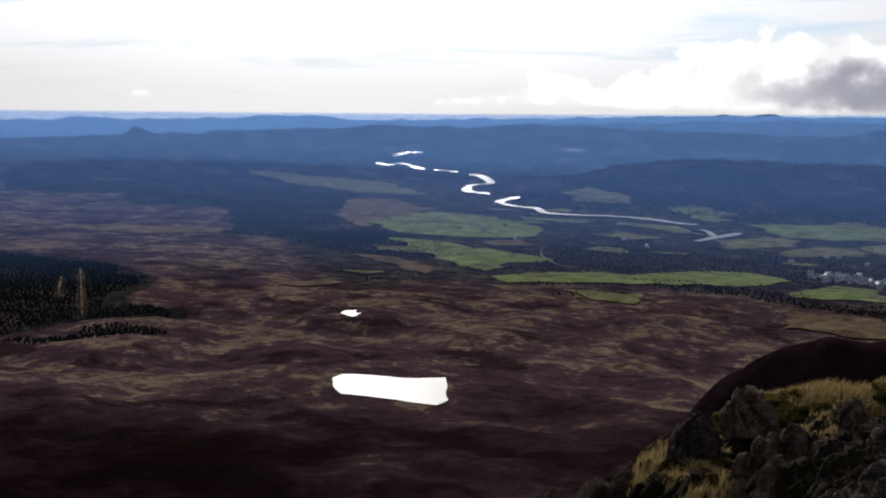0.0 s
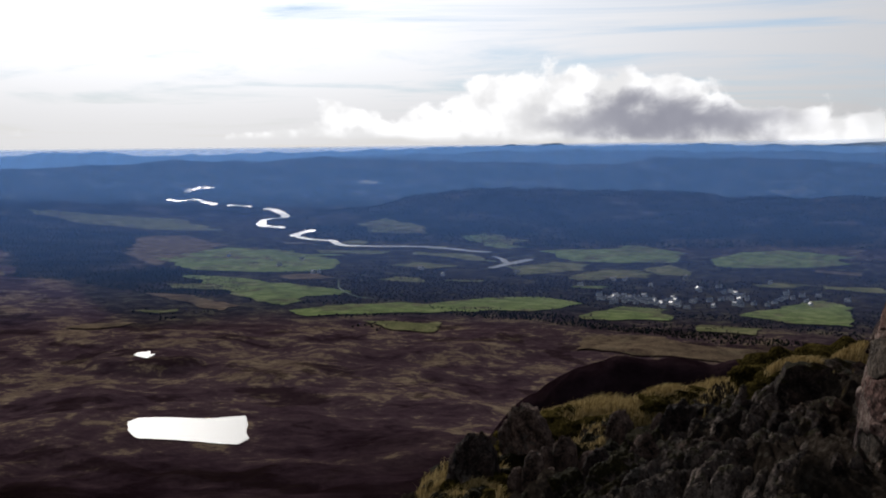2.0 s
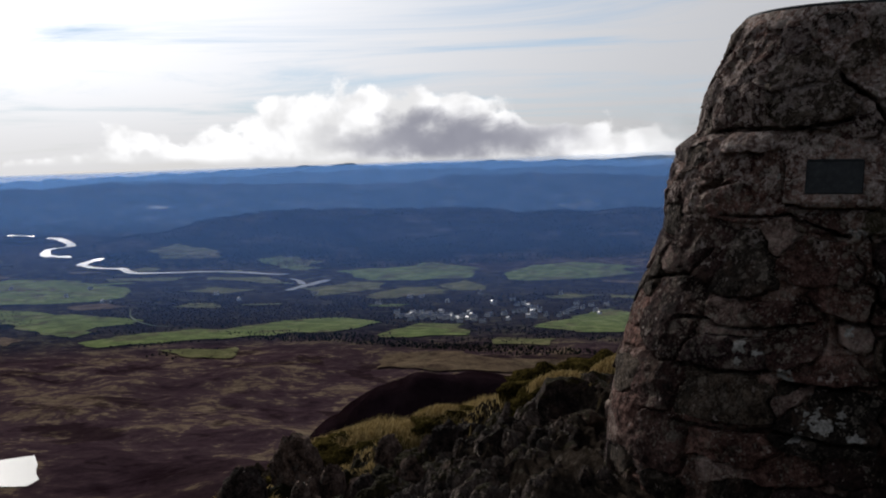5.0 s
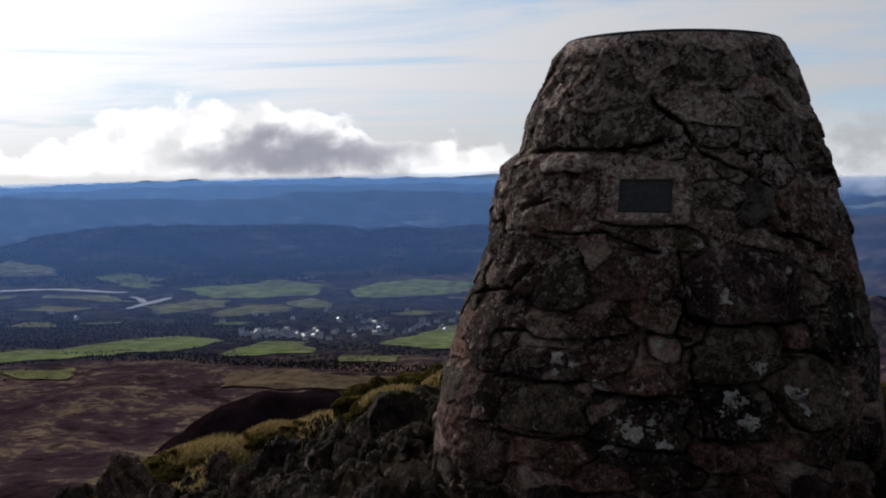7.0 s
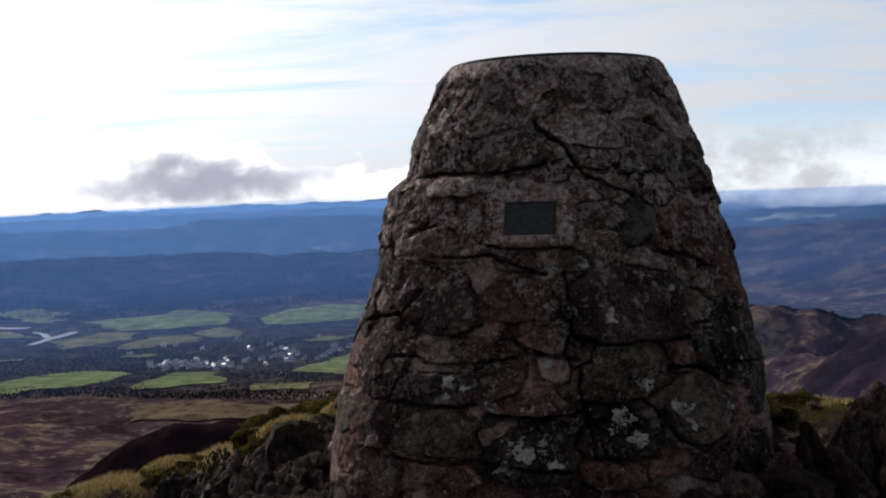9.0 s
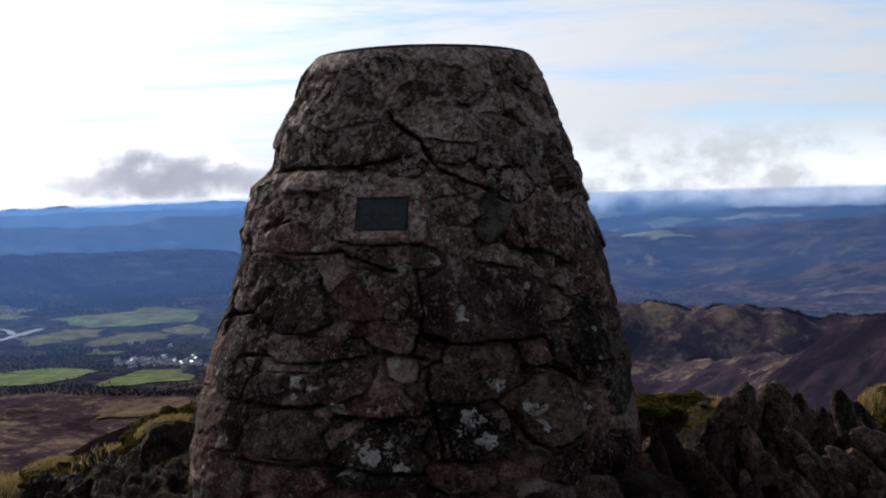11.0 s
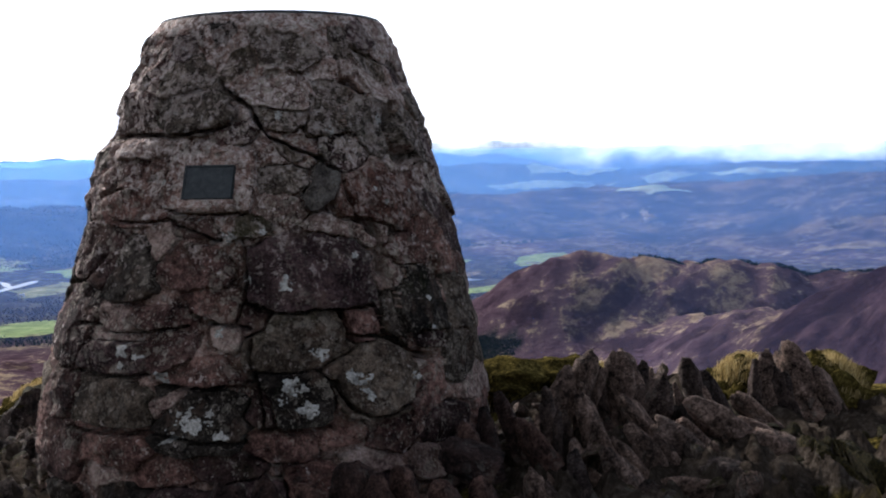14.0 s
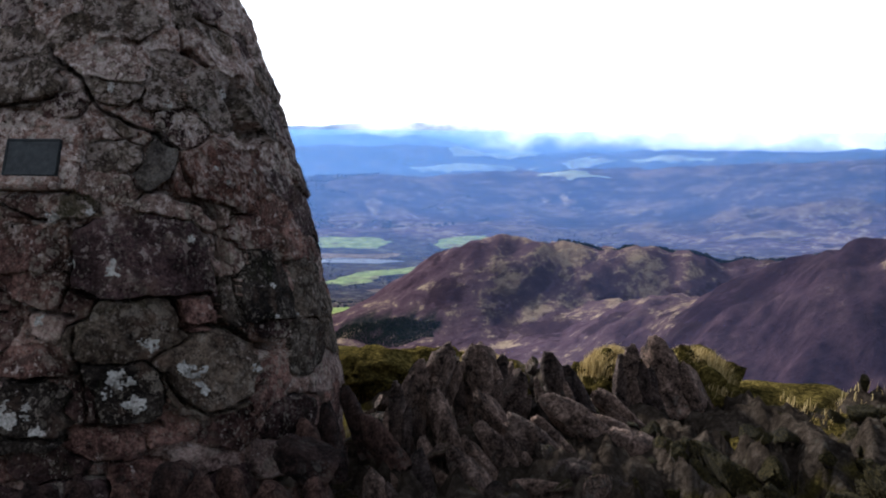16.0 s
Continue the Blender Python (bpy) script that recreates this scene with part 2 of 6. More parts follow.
# rubble stone with lichen
def rubble(name, dark, mid_col, light, lichen, flecks=1.0, mossy=0.4, vary=True, crusted=False, cushioned=False):
    m, gr, b, at = material(name, 0.95, 0.08)
    layers = at
    if cushioned:
        at = gr.node("ShaderNodeNewGeometry").outputs["Position"]
    coarse, fine, grit = gr.noise(at, 4.5, 6, 0.65, 0.5), gr.noise(at, 24.0, 8, 0.74), gr.noise(at, 90.0, 4, 0.7)
    base = gr.ramp(gr.math("ADD", gr.math("MULTIPLY", coarse, 0.38), gr.math("ADD", gr.math("MULTIPLY", fine, 0.4), gr.math("MULTIPLY", grit, 0.22))), (0.42, dark), (0.5, mid_col), (0.59, light))
    if vary:
        luck = own_random(gr)
        base = gr.vmath("MULTIPLY", base, gr.ramp(luck, (0.0, (0.32, 0.31, 0.34)), (0.35, (0.55, 0.51, 0.52)), (0.55, (1.1, 1.0, 0.97)), (1.0, (1.45, 1.28, 1.2))))
    warm = gr.step(gr.noise(at, 7.0, 5, 0.6, 0.3), 0.54, 0.66)
    base = gr.mix(gr.math("MULTIPLY", warm, 0.35), base, (0.15, 0.092, 0.066))
    moss = gr.step(gr.noise(at, 3.2, 5, 0.62, 0.6), 0.56, 0.70)
    base = gr.mix(gr.math("MULTIPLY", moss, mossy), base, (0.055, 0.058, 0.024))
    jag = gr.math("SUBTRACT", fine, 0.5)
    pits = gr.step(gr.noise(at, 36.0, 4, 0.62, 0.3), 0.43, 0.35)
    base = gr.mix(gr.math("MULTIPLY", pits, 0.72), base, gr.vmath("MULTIPLY", base, (0.22, 0.20, 0.20)))
    if crusted:
        chips = gr.math("MULTIPLY", gr.step(gr.noise(at, 62.0, 3, 0.6, 0.4), 0.56, 0.63), gr.step(gr.noise(at, 6.5, 4, 0.6, 0.4), 0.44, 0.56))
        base = gr.mix(gr.math("MULTIPLY", chips, 0.62 * flecks), base, tuple(0.85 * v for v in lichen))
    growth = 0.0
    if cushioned:
        up = gr.node("ShaderNodeSeparateXYZ")
        gr.put(up.inputs[0], gr.node("ShaderNodeNewGeometry").outputs["Normal"])
        where = gr.node("ShaderNodeSeparateXYZ")
        spot_at = at
        seam = gr.noise(gr.stretch(layers, (13.0, 2.0, 2.5), (0, 0.35, 0.2)), 1.0, 4, 0.6, 0.4)
        base = gr.mix(gr.math("MULTIPLY", gr.step(seam, 0.45, 0.38), 0.8), base, (0.012, 0.009, 0.008))
        gr.put(where.inputs[0], spot_at)
        # real moss to the right, thickened to carry the dimmer light there
        lush = gr.step(where.outputs[0], 1.9, 2.5, 0.015, 0.50)
        lush = gr.math("ADD", lush, gr.step(where.outputs[0], -1.9, -2.6, 0.0, 0.26))
        grown = gr.step(gr.math("ADD", gr.math("MULTIPLY", up.outputs[2], 0.30), gr.math("ADD", gr.noise(spot_at, 4.5, 6, 0.7, 0.5), lush)), 0.72, 0.84)
        growth = grown
        # moss tones lowered to paint in that weaker light
        base = gr.mix(grown, base, gr.ramp(gr.math("ADD", gr.math("MULTIPLY", grit, 0.6), gr.math("MULTIPLY", coarse, 0.4)), (0.38, (0.007, 0.0055, 0.002)), (0.52, (0.028, 0.022, 0.006)), (0.64, (0.075, 0.056, 0.017))))
    # round lichen rosettes, scattered crumbs and, on weathered work, a thin pale crust
    spot = gr.math("ADD", gr.spots(at, 7.0), gr.math("MULTIPLY", jag, 0.9))
    some = gr.step(gr.noise(at, 2.3, 3, 0.5), 0.46, 0.57)
    patch = gr.math("MULTIPLY", gr.math("MULTIPLY", gr.step(spot, 0.22, 0.17), some), 0.45)
    crumbs = gr.step(gr.math("ADD", gr.spots(at, 22.0), gr.math("MULTIPLY", jag, 1.3)), 0.40, 0.30)
    specks = gr.step(gr.math("ADD", gr.spots(at, 52.0), gr.math("MULTIPLY", jag, 1.5)), 0.38, 0.28)
    region = gr.step(gr.noise(at, 4.0, 5, 0.65), 0.44, 0.60)
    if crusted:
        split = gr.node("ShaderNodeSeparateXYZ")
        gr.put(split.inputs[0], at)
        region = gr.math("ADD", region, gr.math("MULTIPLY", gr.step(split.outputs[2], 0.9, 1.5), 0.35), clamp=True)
        # fewer pale flecks low down, which also puts shade at the foot into colour
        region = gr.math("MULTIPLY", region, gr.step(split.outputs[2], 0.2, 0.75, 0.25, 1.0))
        scab = gr.math("ADD", gr.math("MULTIPLY", gr.noise(at, 11.0, 6, 0.66, 0.4), 0.45), gr.math("MULTIPLY", gr.noise(at, 34.0, 6, 0.66, 0.3), 0.55))
        # pale crust is real, but its rise with height also paints in skylight
        high = gr.step(split.outputs[2], 0.75, 1.65, -0.085, 0.008)
        scabbed = gr.step(gr.math("ADD", scab, high), 0.50, 0.53)
        base = gr.mix(gr.math("MULTIPLY", scabbed, 0.92 * min(1.0, flecks)), base, gr.ramp(gr.noise(at, 48.0, 5, 0.68), (0.36, (0.22, 0.152, 0.132)), (0.50, (0.52, 0.405, 0.355)), (0.64, (0.80, 0.70, 0.64))))
    if crusted:
        bloom = gr.math("ADD", gr.spots(at, 5.2), gr.math("MULTIPLY", jag, 1.0))
        patch = gr.math("MAXIMUM", patch, gr.math("MULTIPLY", gr.math("MULTIPLY", gr.step(bloom, 0.22, 0.17, 0.0, 0.45), gr.step(gr.noise(at, 1.7, 3, 0.5), 0.47, 0.56)), gr.step(split.outputs[2], 1.25, 0.9)))
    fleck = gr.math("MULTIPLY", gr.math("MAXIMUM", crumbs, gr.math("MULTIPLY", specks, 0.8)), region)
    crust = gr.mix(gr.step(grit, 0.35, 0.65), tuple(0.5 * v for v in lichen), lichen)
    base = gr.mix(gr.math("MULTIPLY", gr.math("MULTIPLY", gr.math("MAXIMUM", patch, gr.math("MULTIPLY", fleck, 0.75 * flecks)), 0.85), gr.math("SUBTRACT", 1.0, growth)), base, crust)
    gr.put(b.inputs["Base Color"], base)
    relief(gr, b, gr.math("ADD", gr.math("MULTIPLY", coarse, 1.2), gr.math("ADD", gr.math("MULTIPLY", fine, 1.6), gr.math("ADD", gr.math("MULTIPLY", grit, 0.45), gr.math("MULTIPLY", patch, 0.1)))), 1.0, 0.035 if crusted else 0.06)
    return m


LICHENED = (0.56, 0.47, 0.38)
STONE = rubble("brown_stone", (0.016, 0.0074, 0.0068), (0.095, 0.054, 0.046), (0.30, 0.182, 0.152), LICHENED, 0.75, 0.18, True, True)
SORTS = {
    "b": STONE,
    "g": rubble("grey_green_stone", (0.011, 0.0085, 0.0070), (0.050, 0.040, 0.031), (0.165, 0.138, 0.108), LICHENED, 0.50, 0.45, True, True),
    "d": rubble("dark_slaty_stone", (0.011, 0.0058, 0.0062), (0.050, 0.029, 0.029), (0.145, 0.088, 0.084), LICHENED, 0.45, 0.15, False, True),
    "r": rubble("red_brown_stone", (0.016, 0.0068, 0.0054), (0.095, 0.044, 0.034), (0.26, 0.135, 0.102), LICHENED, 0.45, 0.12, False, True),
    "p": rubble("mortar_crusted_stone", (0.034, 0.020, 0.017), (0.22, 0.142, 0.120), (0.54, 0.395, 0.335), LICHENED, 1.25, 0.18, False, True),
    "s": rubble("smooth_grey_stone", (0.040, 0.034, 0.030), (0.125, 0.106, 0.092), (0.27, 0.24, 0.21), LICHENED, 0.5, 0.12, False, False),
}
MORTAR = rubble("mortar", (0.028, 0.0145, 0.0125), (0.22, 0.128, 0.102), (0.58, 0.40, 0.33), (0.66, 0.56, 0.48), 1.33, 0.14, False, True)
ROCK = rubble("summit_rock", (0.012, 0.0088, 0.0072), (0.090, 0.066, 0.054), (0.28, 0.212, 0.175), (0.34, 0.30, 0.25), 0.4, 0.30, True, False, True)
SLAB = rubble("schist_slab", (0.016, 0.0115, 0.0095), (0.140, 0.102, 0.083), (0.42, 0.32, 0.265), (0.46, 0.40, 0.34), 0.5, 0.20, True, False, False)
# darker than the slabs: shade in the crevices is put into this colour
SHADED_BEDROCK = rubble("bedrock", (0.007, 0.0052, 0.0042), (0.052, 0.037, 0.030), (0.165, 0.122, 0.100), (0.40, 0.35, 0.30), 0.5, 0.30, False, False, True)
# paler copy of the bedrock; sunlight on the left edge is in its colour
LIT_EDGE_ROCK = rubble("lit_edge_rock", (0.011, 0.0080, 0.0066), (0.155, 0.114, 0.093), (0.48, 0.375, 0.31), (0.44, 0.385, 0.33), 0.5, 0.30, False, False, True)
FOOTSTONE = rubble("foot_stone", (0.010, 0.0065, 0.0055), (0.070, 0.042, 0.034), (0.20, 0.125, 0.10), (0.40, 0.35, 0.30), 0.3, 0.15, True, False, False)

LICHEN, gr, b, at = material("lichen", 0.95, 0.05)
n = gr.math("ADD", gr.math("MULTIPLY", gr.noise(at, 70.0, 6, 0.7), 0.6), gr.math("MULTIPLY", gr.noise(at, 16.0, 4, 0.6), 0.4))
gr.put(b.inputs["Base Color"], gr.ramp(n, (0.36, (0.085, 0.078, 0.068)), (0.47, (0.235, 0.22, 0.20)), (0.58, (0.44, 0.415, 0.38))))
relief(gr, b, n, 1.0, 0.02)

METAL, gr, b, at = material("weathered_bronze", 0.6, 0.4, 0.3)
n = gr.noise(at, 35.0, 6, 0.7)
gr.put(b.inputs["Base Color"], gr.ramp(n, (0.35, (0.010, 0.012, 0.014)), (0.6, (0.025, 0.030, 0.032)), (0.75, (0.05, 0.06, 0.055))))
relief(gr, b, n, 0.2, 0.002)

BLADES, gr, b, at = material("dry_grass", 0.9, 0.1)
straw = gr.ramp(gr.node("ShaderNodeNewGeometry").outputs["Random Per Island"], (0.0, (0.13, 0.092, 0.036)), (0.5, (0.30, 0.215, 0.085)), (1.0, (0.50, 0.385, 0.19)))
gr.put(b.inputs["Base Color"], straw)
thin, both = gr.node("ShaderNodeBsdfTranslucent"), gr.node("ShaderNodeMixShader")
gr.put(thin.inputs["Color"], straw)
both.inputs[0].default_value = 0.35
gr.put(both.inputs[1], b.outputs[0])
gr.put(both.inputs[2], thin.outputs[0])
gr.put(BLADES.node_tree.nodes["Material Output"].inputs[0], both.outputs[0])
MOSS, gr, b, at = material("moss", 1.0, 0.0)
n = gr.noise(at, 45.0, 6, 0.72)
gr.put(b.inputs["Base Color"], gr.ramp(gr.math("ADD", gr.math("MULTIPLY", n, 0.6), gr.math("MULTIPLY", gr.noise(at, 5.0, 4), 0.4)), (0.42, (0.012, 0.010, 0.004)), (0.52, (0.062, 0.047, 0.013)), (0.62, (0.175, 0.130, 0.040))))
relief(gr, b, n, 1.0, 0.03)

WHITEWASH, gr, b, at = material("white_render", 0.85, 0.2)
gr.put(b.inputs["Base Color"], gr.ramp(gr.noise(at, 1.5, 4), (0.3, (0.55, 0.53, 0.50)), (0.7, (0.80, 0.79, 0.76))))
SLATE, gr, b, at = material("slate_roof", 0.46, 0.5)
gr.put(b.inputs["Base Color"], gr.ramp(gr.noise(at, 2.0, 4), (0.3, (0.10, 0.10, 0.11)), (0.7, (0.24, 0.24, 0.26))))
GLASS_DARK, gr, b, at = material("dark_window", 0.15, 0.5)
b.inputs["Base Color"].default_value = (0.02, 0.022, 0.025, 1)


# ---- the land ----
def lattice(i, j, seed):
    h = np.sin(i * 127.1 + j * 311.7 + seed * 74.7) * 43758.5453
    return h - np.floor(h)


def value_noise(x, y, seed=0):
    i, j = np.floor(x), np.floor(y)
    u, v = x - i, y - j
    u, v = u * u * (3 - 2 * u), v * v * (3 - 2 * v)
    a, b = lattice(i, j, seed), lattice(i + 1, j, seed)
    c, d = lattice(i, j + 1, seed), lattice(i + 1, j + 1, seed)
    return (a + (b - a) * u) * (1 - v) + (c + (d - c) * u) * v - 0.5


def fbm(x, y, octaves=4, seed=0):
    total, amp = 0 * x, 1.0
    for k in range(octaves):
        total = total + amp * value_noise(x, y, seed + k)
        x, y, amp = x * 2.03 + 11.3, y * 2.03 - 7.1, amp * 0.5
    return total


def ramp01(x, a, b):
    t = np.clip((x - a) / (b - a), 0, 1)
    return t * t * (3 - 2 * t)


# crests of the hills: (x, y, z) along each, then the half width
RIDGES = [
    ([(-1160, 2180, -160), (-1035, 2325, -112), (-954, 2413, -84), (-819, 2515, -85), (-649, 2615, -84), (-461, 2655, -92), (-198, 2640, -106), (0, 2700, -112)], 300),
    ([(-2200, 2500, -80), (-1882, 2946, -39), (-1568, 3124, -25), (-1239, 3268, -32), (-923, 3370, -30), (-734, 3519, -8), (-219, 3588, -16), (200, 3700, -20)], 420),
    ([(-3100, 1300, -110), (-2809, 1728, -105), (-2609, 2016, -95), (-2501, 2148, -83), (-2383, 2278, -74), (-2221, 2436, -69), (-2116, 2783, -46), (-1758, 3021, -32)], 360),
    ([(-2445, 2211, -58), (-2430, 2225, -58)], 55),
    ([(-1933, 3723, -24), (-1598, 3879, -6), (-1300, 3988, 7), (-721, 4132, 9), (-257, 4186, 16), (200, 4200, 20)], 330),
    ([(-4090, 2311, -89), (-3666, 2937, -65), (-3349, 3293, -49), (-3098, 3530, -26), (-2734, 3818, -32), (-2167, 4165, -3), (-1693, 4379, 26), (-1182, 4543, 30), (-633, 4652, 40), (-289, 4685, 54)], 260),
    ([(-360, 4681, 56), (304, 4685, 69), (570, 4660, 74), (690, 4645, 92), (820, 4620, 78), (1419, 4476, 79), (1985, 4256, 69), (2600, 3900, 75)], 420),
    ([(-250, 3900, -75), (330, 3900, -45), (900, 3800, -30), (1700, 3500, -25)], 520),
    ([(-350, 2480, -92), (-192, 2487, -82), (127, 2491, -73), (317, 2575, -71), (499, 2547, -60), (675, 2506, -58), (862, 2342, -40), (987, 2183, -28), (1104, 2126, -22), (1500, 2000, -15)], 430),
    ([(62, 1002, -112), (70, 1002, -103), (86, 1001, -91), (110, 999, -84), (148, 994, -80), (176, 989, -81), (200, 985, -86), (237, 977, -92), (282, 965, -95), (420, 930, -94)], 84),
    ([(90, 1010, -160), (140, 960, -147), (196, 873, -124), (220, 805, -105), (236, 728, -87), (242, 642, -68), (248, 567, -51), (262, 527, -46), (330, 450, -38)], 84),
    ([(-116, 315, -88), (-108, 322, -76), (-99, 328, -67), (-88, 335, -61), (-75, 341, -60), (-61, 345, -59), (-35, 353, -58), (10, 350, -62)], 30),
]


def summit(x, y):
    """Height of the rocky top round the cairn."""
    z = 0.08 + 0.16 * ramp01(x, 0.6, 2.0) - 0.1 * ramp01(-y, 1.2, 3.0)
    left = np.maximum(0, -1.3 - x)
    z = z - 0.27 * left ** 1.15 - 1.3 * np.maximum(0, -3.7 - x)
    z = z - 0.5 * np.maximum(0, np.abs(x - 0.5) - 6) - 0.35 * np.maximum(0, -y - 9)
    edge = 2.6 + 0.3 * np.sin(x * 1.3) - 1.0 * ramp01(x, 0.4, 1.5) - 1.3 * ramp01(x, 1.6, 2.6)
    z = z - 0.9 * np.maximum(0, y - edge) ** 1.1 + 0.04 * ramp01(x, -2.6, -1.6) * ramp01(-x, 0.6, 1.4) * ramp01(y, 1.2, 2.4)
    return z + 0.14 * fbm(x * 1.1, y * 1.1, 4, 3) + crag(x, y)


def outcrop(x, y):
    """Where bare rock breaks through: both shoulders of the top."""
    left = ramp01(-x, 0.75, 1.2) * ramp01(-y, -2.4, -1.7) * ramp01(x, -4.6, -3.9)
    right = ramp01(x, 0.8, 1.15) * ramp01(-y, -1.3, -0.7) * ramp01(-x, -4.2, -3.4)
    return np.maximum(left, right) * ramp01(y, -2.6, -1.5)


def crag(x, y):
    """Upright ribs of layered rock, running away from the path."""
    u = x * 0.94 + y * 0.34 + 0.12 * fbm(x * 2, y * 2, 3, 41)
    v = y * 0.94 - x * 0.34
    ribs = 1 - 2 * np.abs(fbm(u * 4.6, v * 1.5, 3, 51))
    teeth = 1 - 2 * np.abs(fbm(u * 11, v * 5.0, 3, 61))
    lumps = fbm(x * 2.4, y * 2.4, 3, 71)
    return outcrop(x, y) * (0.20 * ribs + 0.075 * teeth + 0.14 * lumps - 0.17) + 0.03 * fbm(x * 6, y * 6, 3, 9)


def ground_height(x, y):
    x, y = np.asarray(x, float), np.asarray(y, float)
    r = np.hypot(x, y)
    base = np.interp(r, [0, 5, 9, 14, 50, 120, 250, 400, 640, 900, 1300, 1800, 5000],
                     [0, -1.2, -4.5, -9, -34, -66, -108, -134, -152.5, -162, -169, -171, -171])
    z = base + 0.0
    for crest, width in RIDGES:
        best = np.full(x.shape, -1e9)
        for (ax, ay, az), (bx, by, bz) in zip(crest, crest[1:]):
            ex, ey = bx - ax, by - ay
            s = np.clip(((x - ax) * ex + (y - ay) * ey) / (ex * ex + ey * ey), 0, 1)
            d2 = (x - ax - s * ex) ** 2 + (y - ay - s * ey) ** 2
            best = np.maximum(best, base + (az + s * (bz - az) - base) * np.exp(-d2 / width ** 2))
        z = np.maximum(z, best)
    high = np.clip((z - base) / 60, 0, 1)
    rough = ramp01(r, 20, 150) * (1.3 + 13 * high)
    z = z + rough * fbm(x / 90, y / 90, 5, 21) + 0.5 * rough * ramp01(high, 0.1, 0.5) * (np.abs(fbm(x / 45, y / 45, 4, 27)) - 0.2)
    z = z + 3.0 * ramp01(r, 180, 320) * ramp01(-r, -760, -560) * fbm(x / 24, y / 24, 3, 33)
    z = z + ramp01(r, 230, 380) * ramp01(-r, -1250, -950) * (9.0 * fbm(x / 75, y / 75, 4, 83) - 1.5)
    # broken, craggy ground on the hills beside the valley
    side = ramp01(x, 40, 110) * ramp01(r, 260, 420) * ramp01(-r, -1300, -1100) * ramp01(high, 0.05, 0.5)
    z = z + side * (9.0 * (0.2 - np.abs(fbm(x / 34, y / 34, 4, 43))) + 5.0 * fbm(x / 15, y / 15, 3, 47))
    # the lake's and the pool's basins
    for bx, by, rx, ry, level in ((-378, 528, 75, 60, -152.6), (-564, 730, 34, 34, -158.0)):
        w = ramp01(-np.hypot((x - bx) / rx, (y - by) / ry), -1.5, -1.0)
        z = z * (1 - w) + level * w
    k = ramp01(r, 5.5, 11)
    return np.where(r < 11.5, summit(x, y) * (1 - k) + np.minimum(z, summit(x, y)) * k, z)


def mesh_object(name, verts, faces, mat, smooth=True):
    me = bpy.data.meshes.new(name)
    me.from_pydata(verts, [], faces)
    me.materials.append(mat)
    if smooth:
        me.polygons.foreach_set("use_smooth", [True] * len(me.polygons))
    return new(name, me)


def part(name, bm, mat, parent, label="", smooth=False):
    me = bpy.data.meshes.new(name)
    bm.to_mesh(me)
    bm.free()
    me.materials.append(mat)
    if smooth:
        me.polygons.foreach_set("use_smooth", [True] * len(me.polygons))
    ob = new(name, me)
    ob.parent = parent
    if label:
        ob["label"] = label
    return ob


def thing(name, label, category, group="", at=None):
    ob = new(name)
    if at is not None:
        ob.matrix_world = at
    return tagged(ob, label, category, group)


def inside_polygon(px, py, poly):
    hit = np.zeros(px.shape, bool)
    for (ax, ay), (bx, by) in zip(poly, poly[1:] + poly[:1]):
        cross = (ay > py) != (by > py)
        hit ^= cross & (px < (bx - ax) * (py - ay) / ((by - ay) if by != ay else 1e-9) + ax)
    return hit


WOOD_A = [(-2285, 1672), (-2272, 1801), (-2200, 1889), (-2131, 1943), (-1986, 2062), (-1830, 2085), (-1682, 2029), (-1446, 1914), (-1341, 1715), (-1214, 1515), (-1068, 1379), (-976, 1365), (-841, 1292), (-774, 1201), (-788, 1149), (-863, 1103), (-1007, 1180), (-1133, 1175), (-1190, 1251), (-1434, 1502), (-1544, 1409), (-1751, 1564), (-1922, 1406)]
WOOD_C = [(-24, 948), (-1, 955), (57, 912), (58, 892), (21, 900)]
WOOD_B = [(-1229, 783), (-1131, 823), (-1057, 848), (-966, 840), (-865, 795), (-796, 698), (-753, 653), (-711, 670), (-683, 649), (-732, 606), (-731, 590), (-720, 521), (-758, 480)]


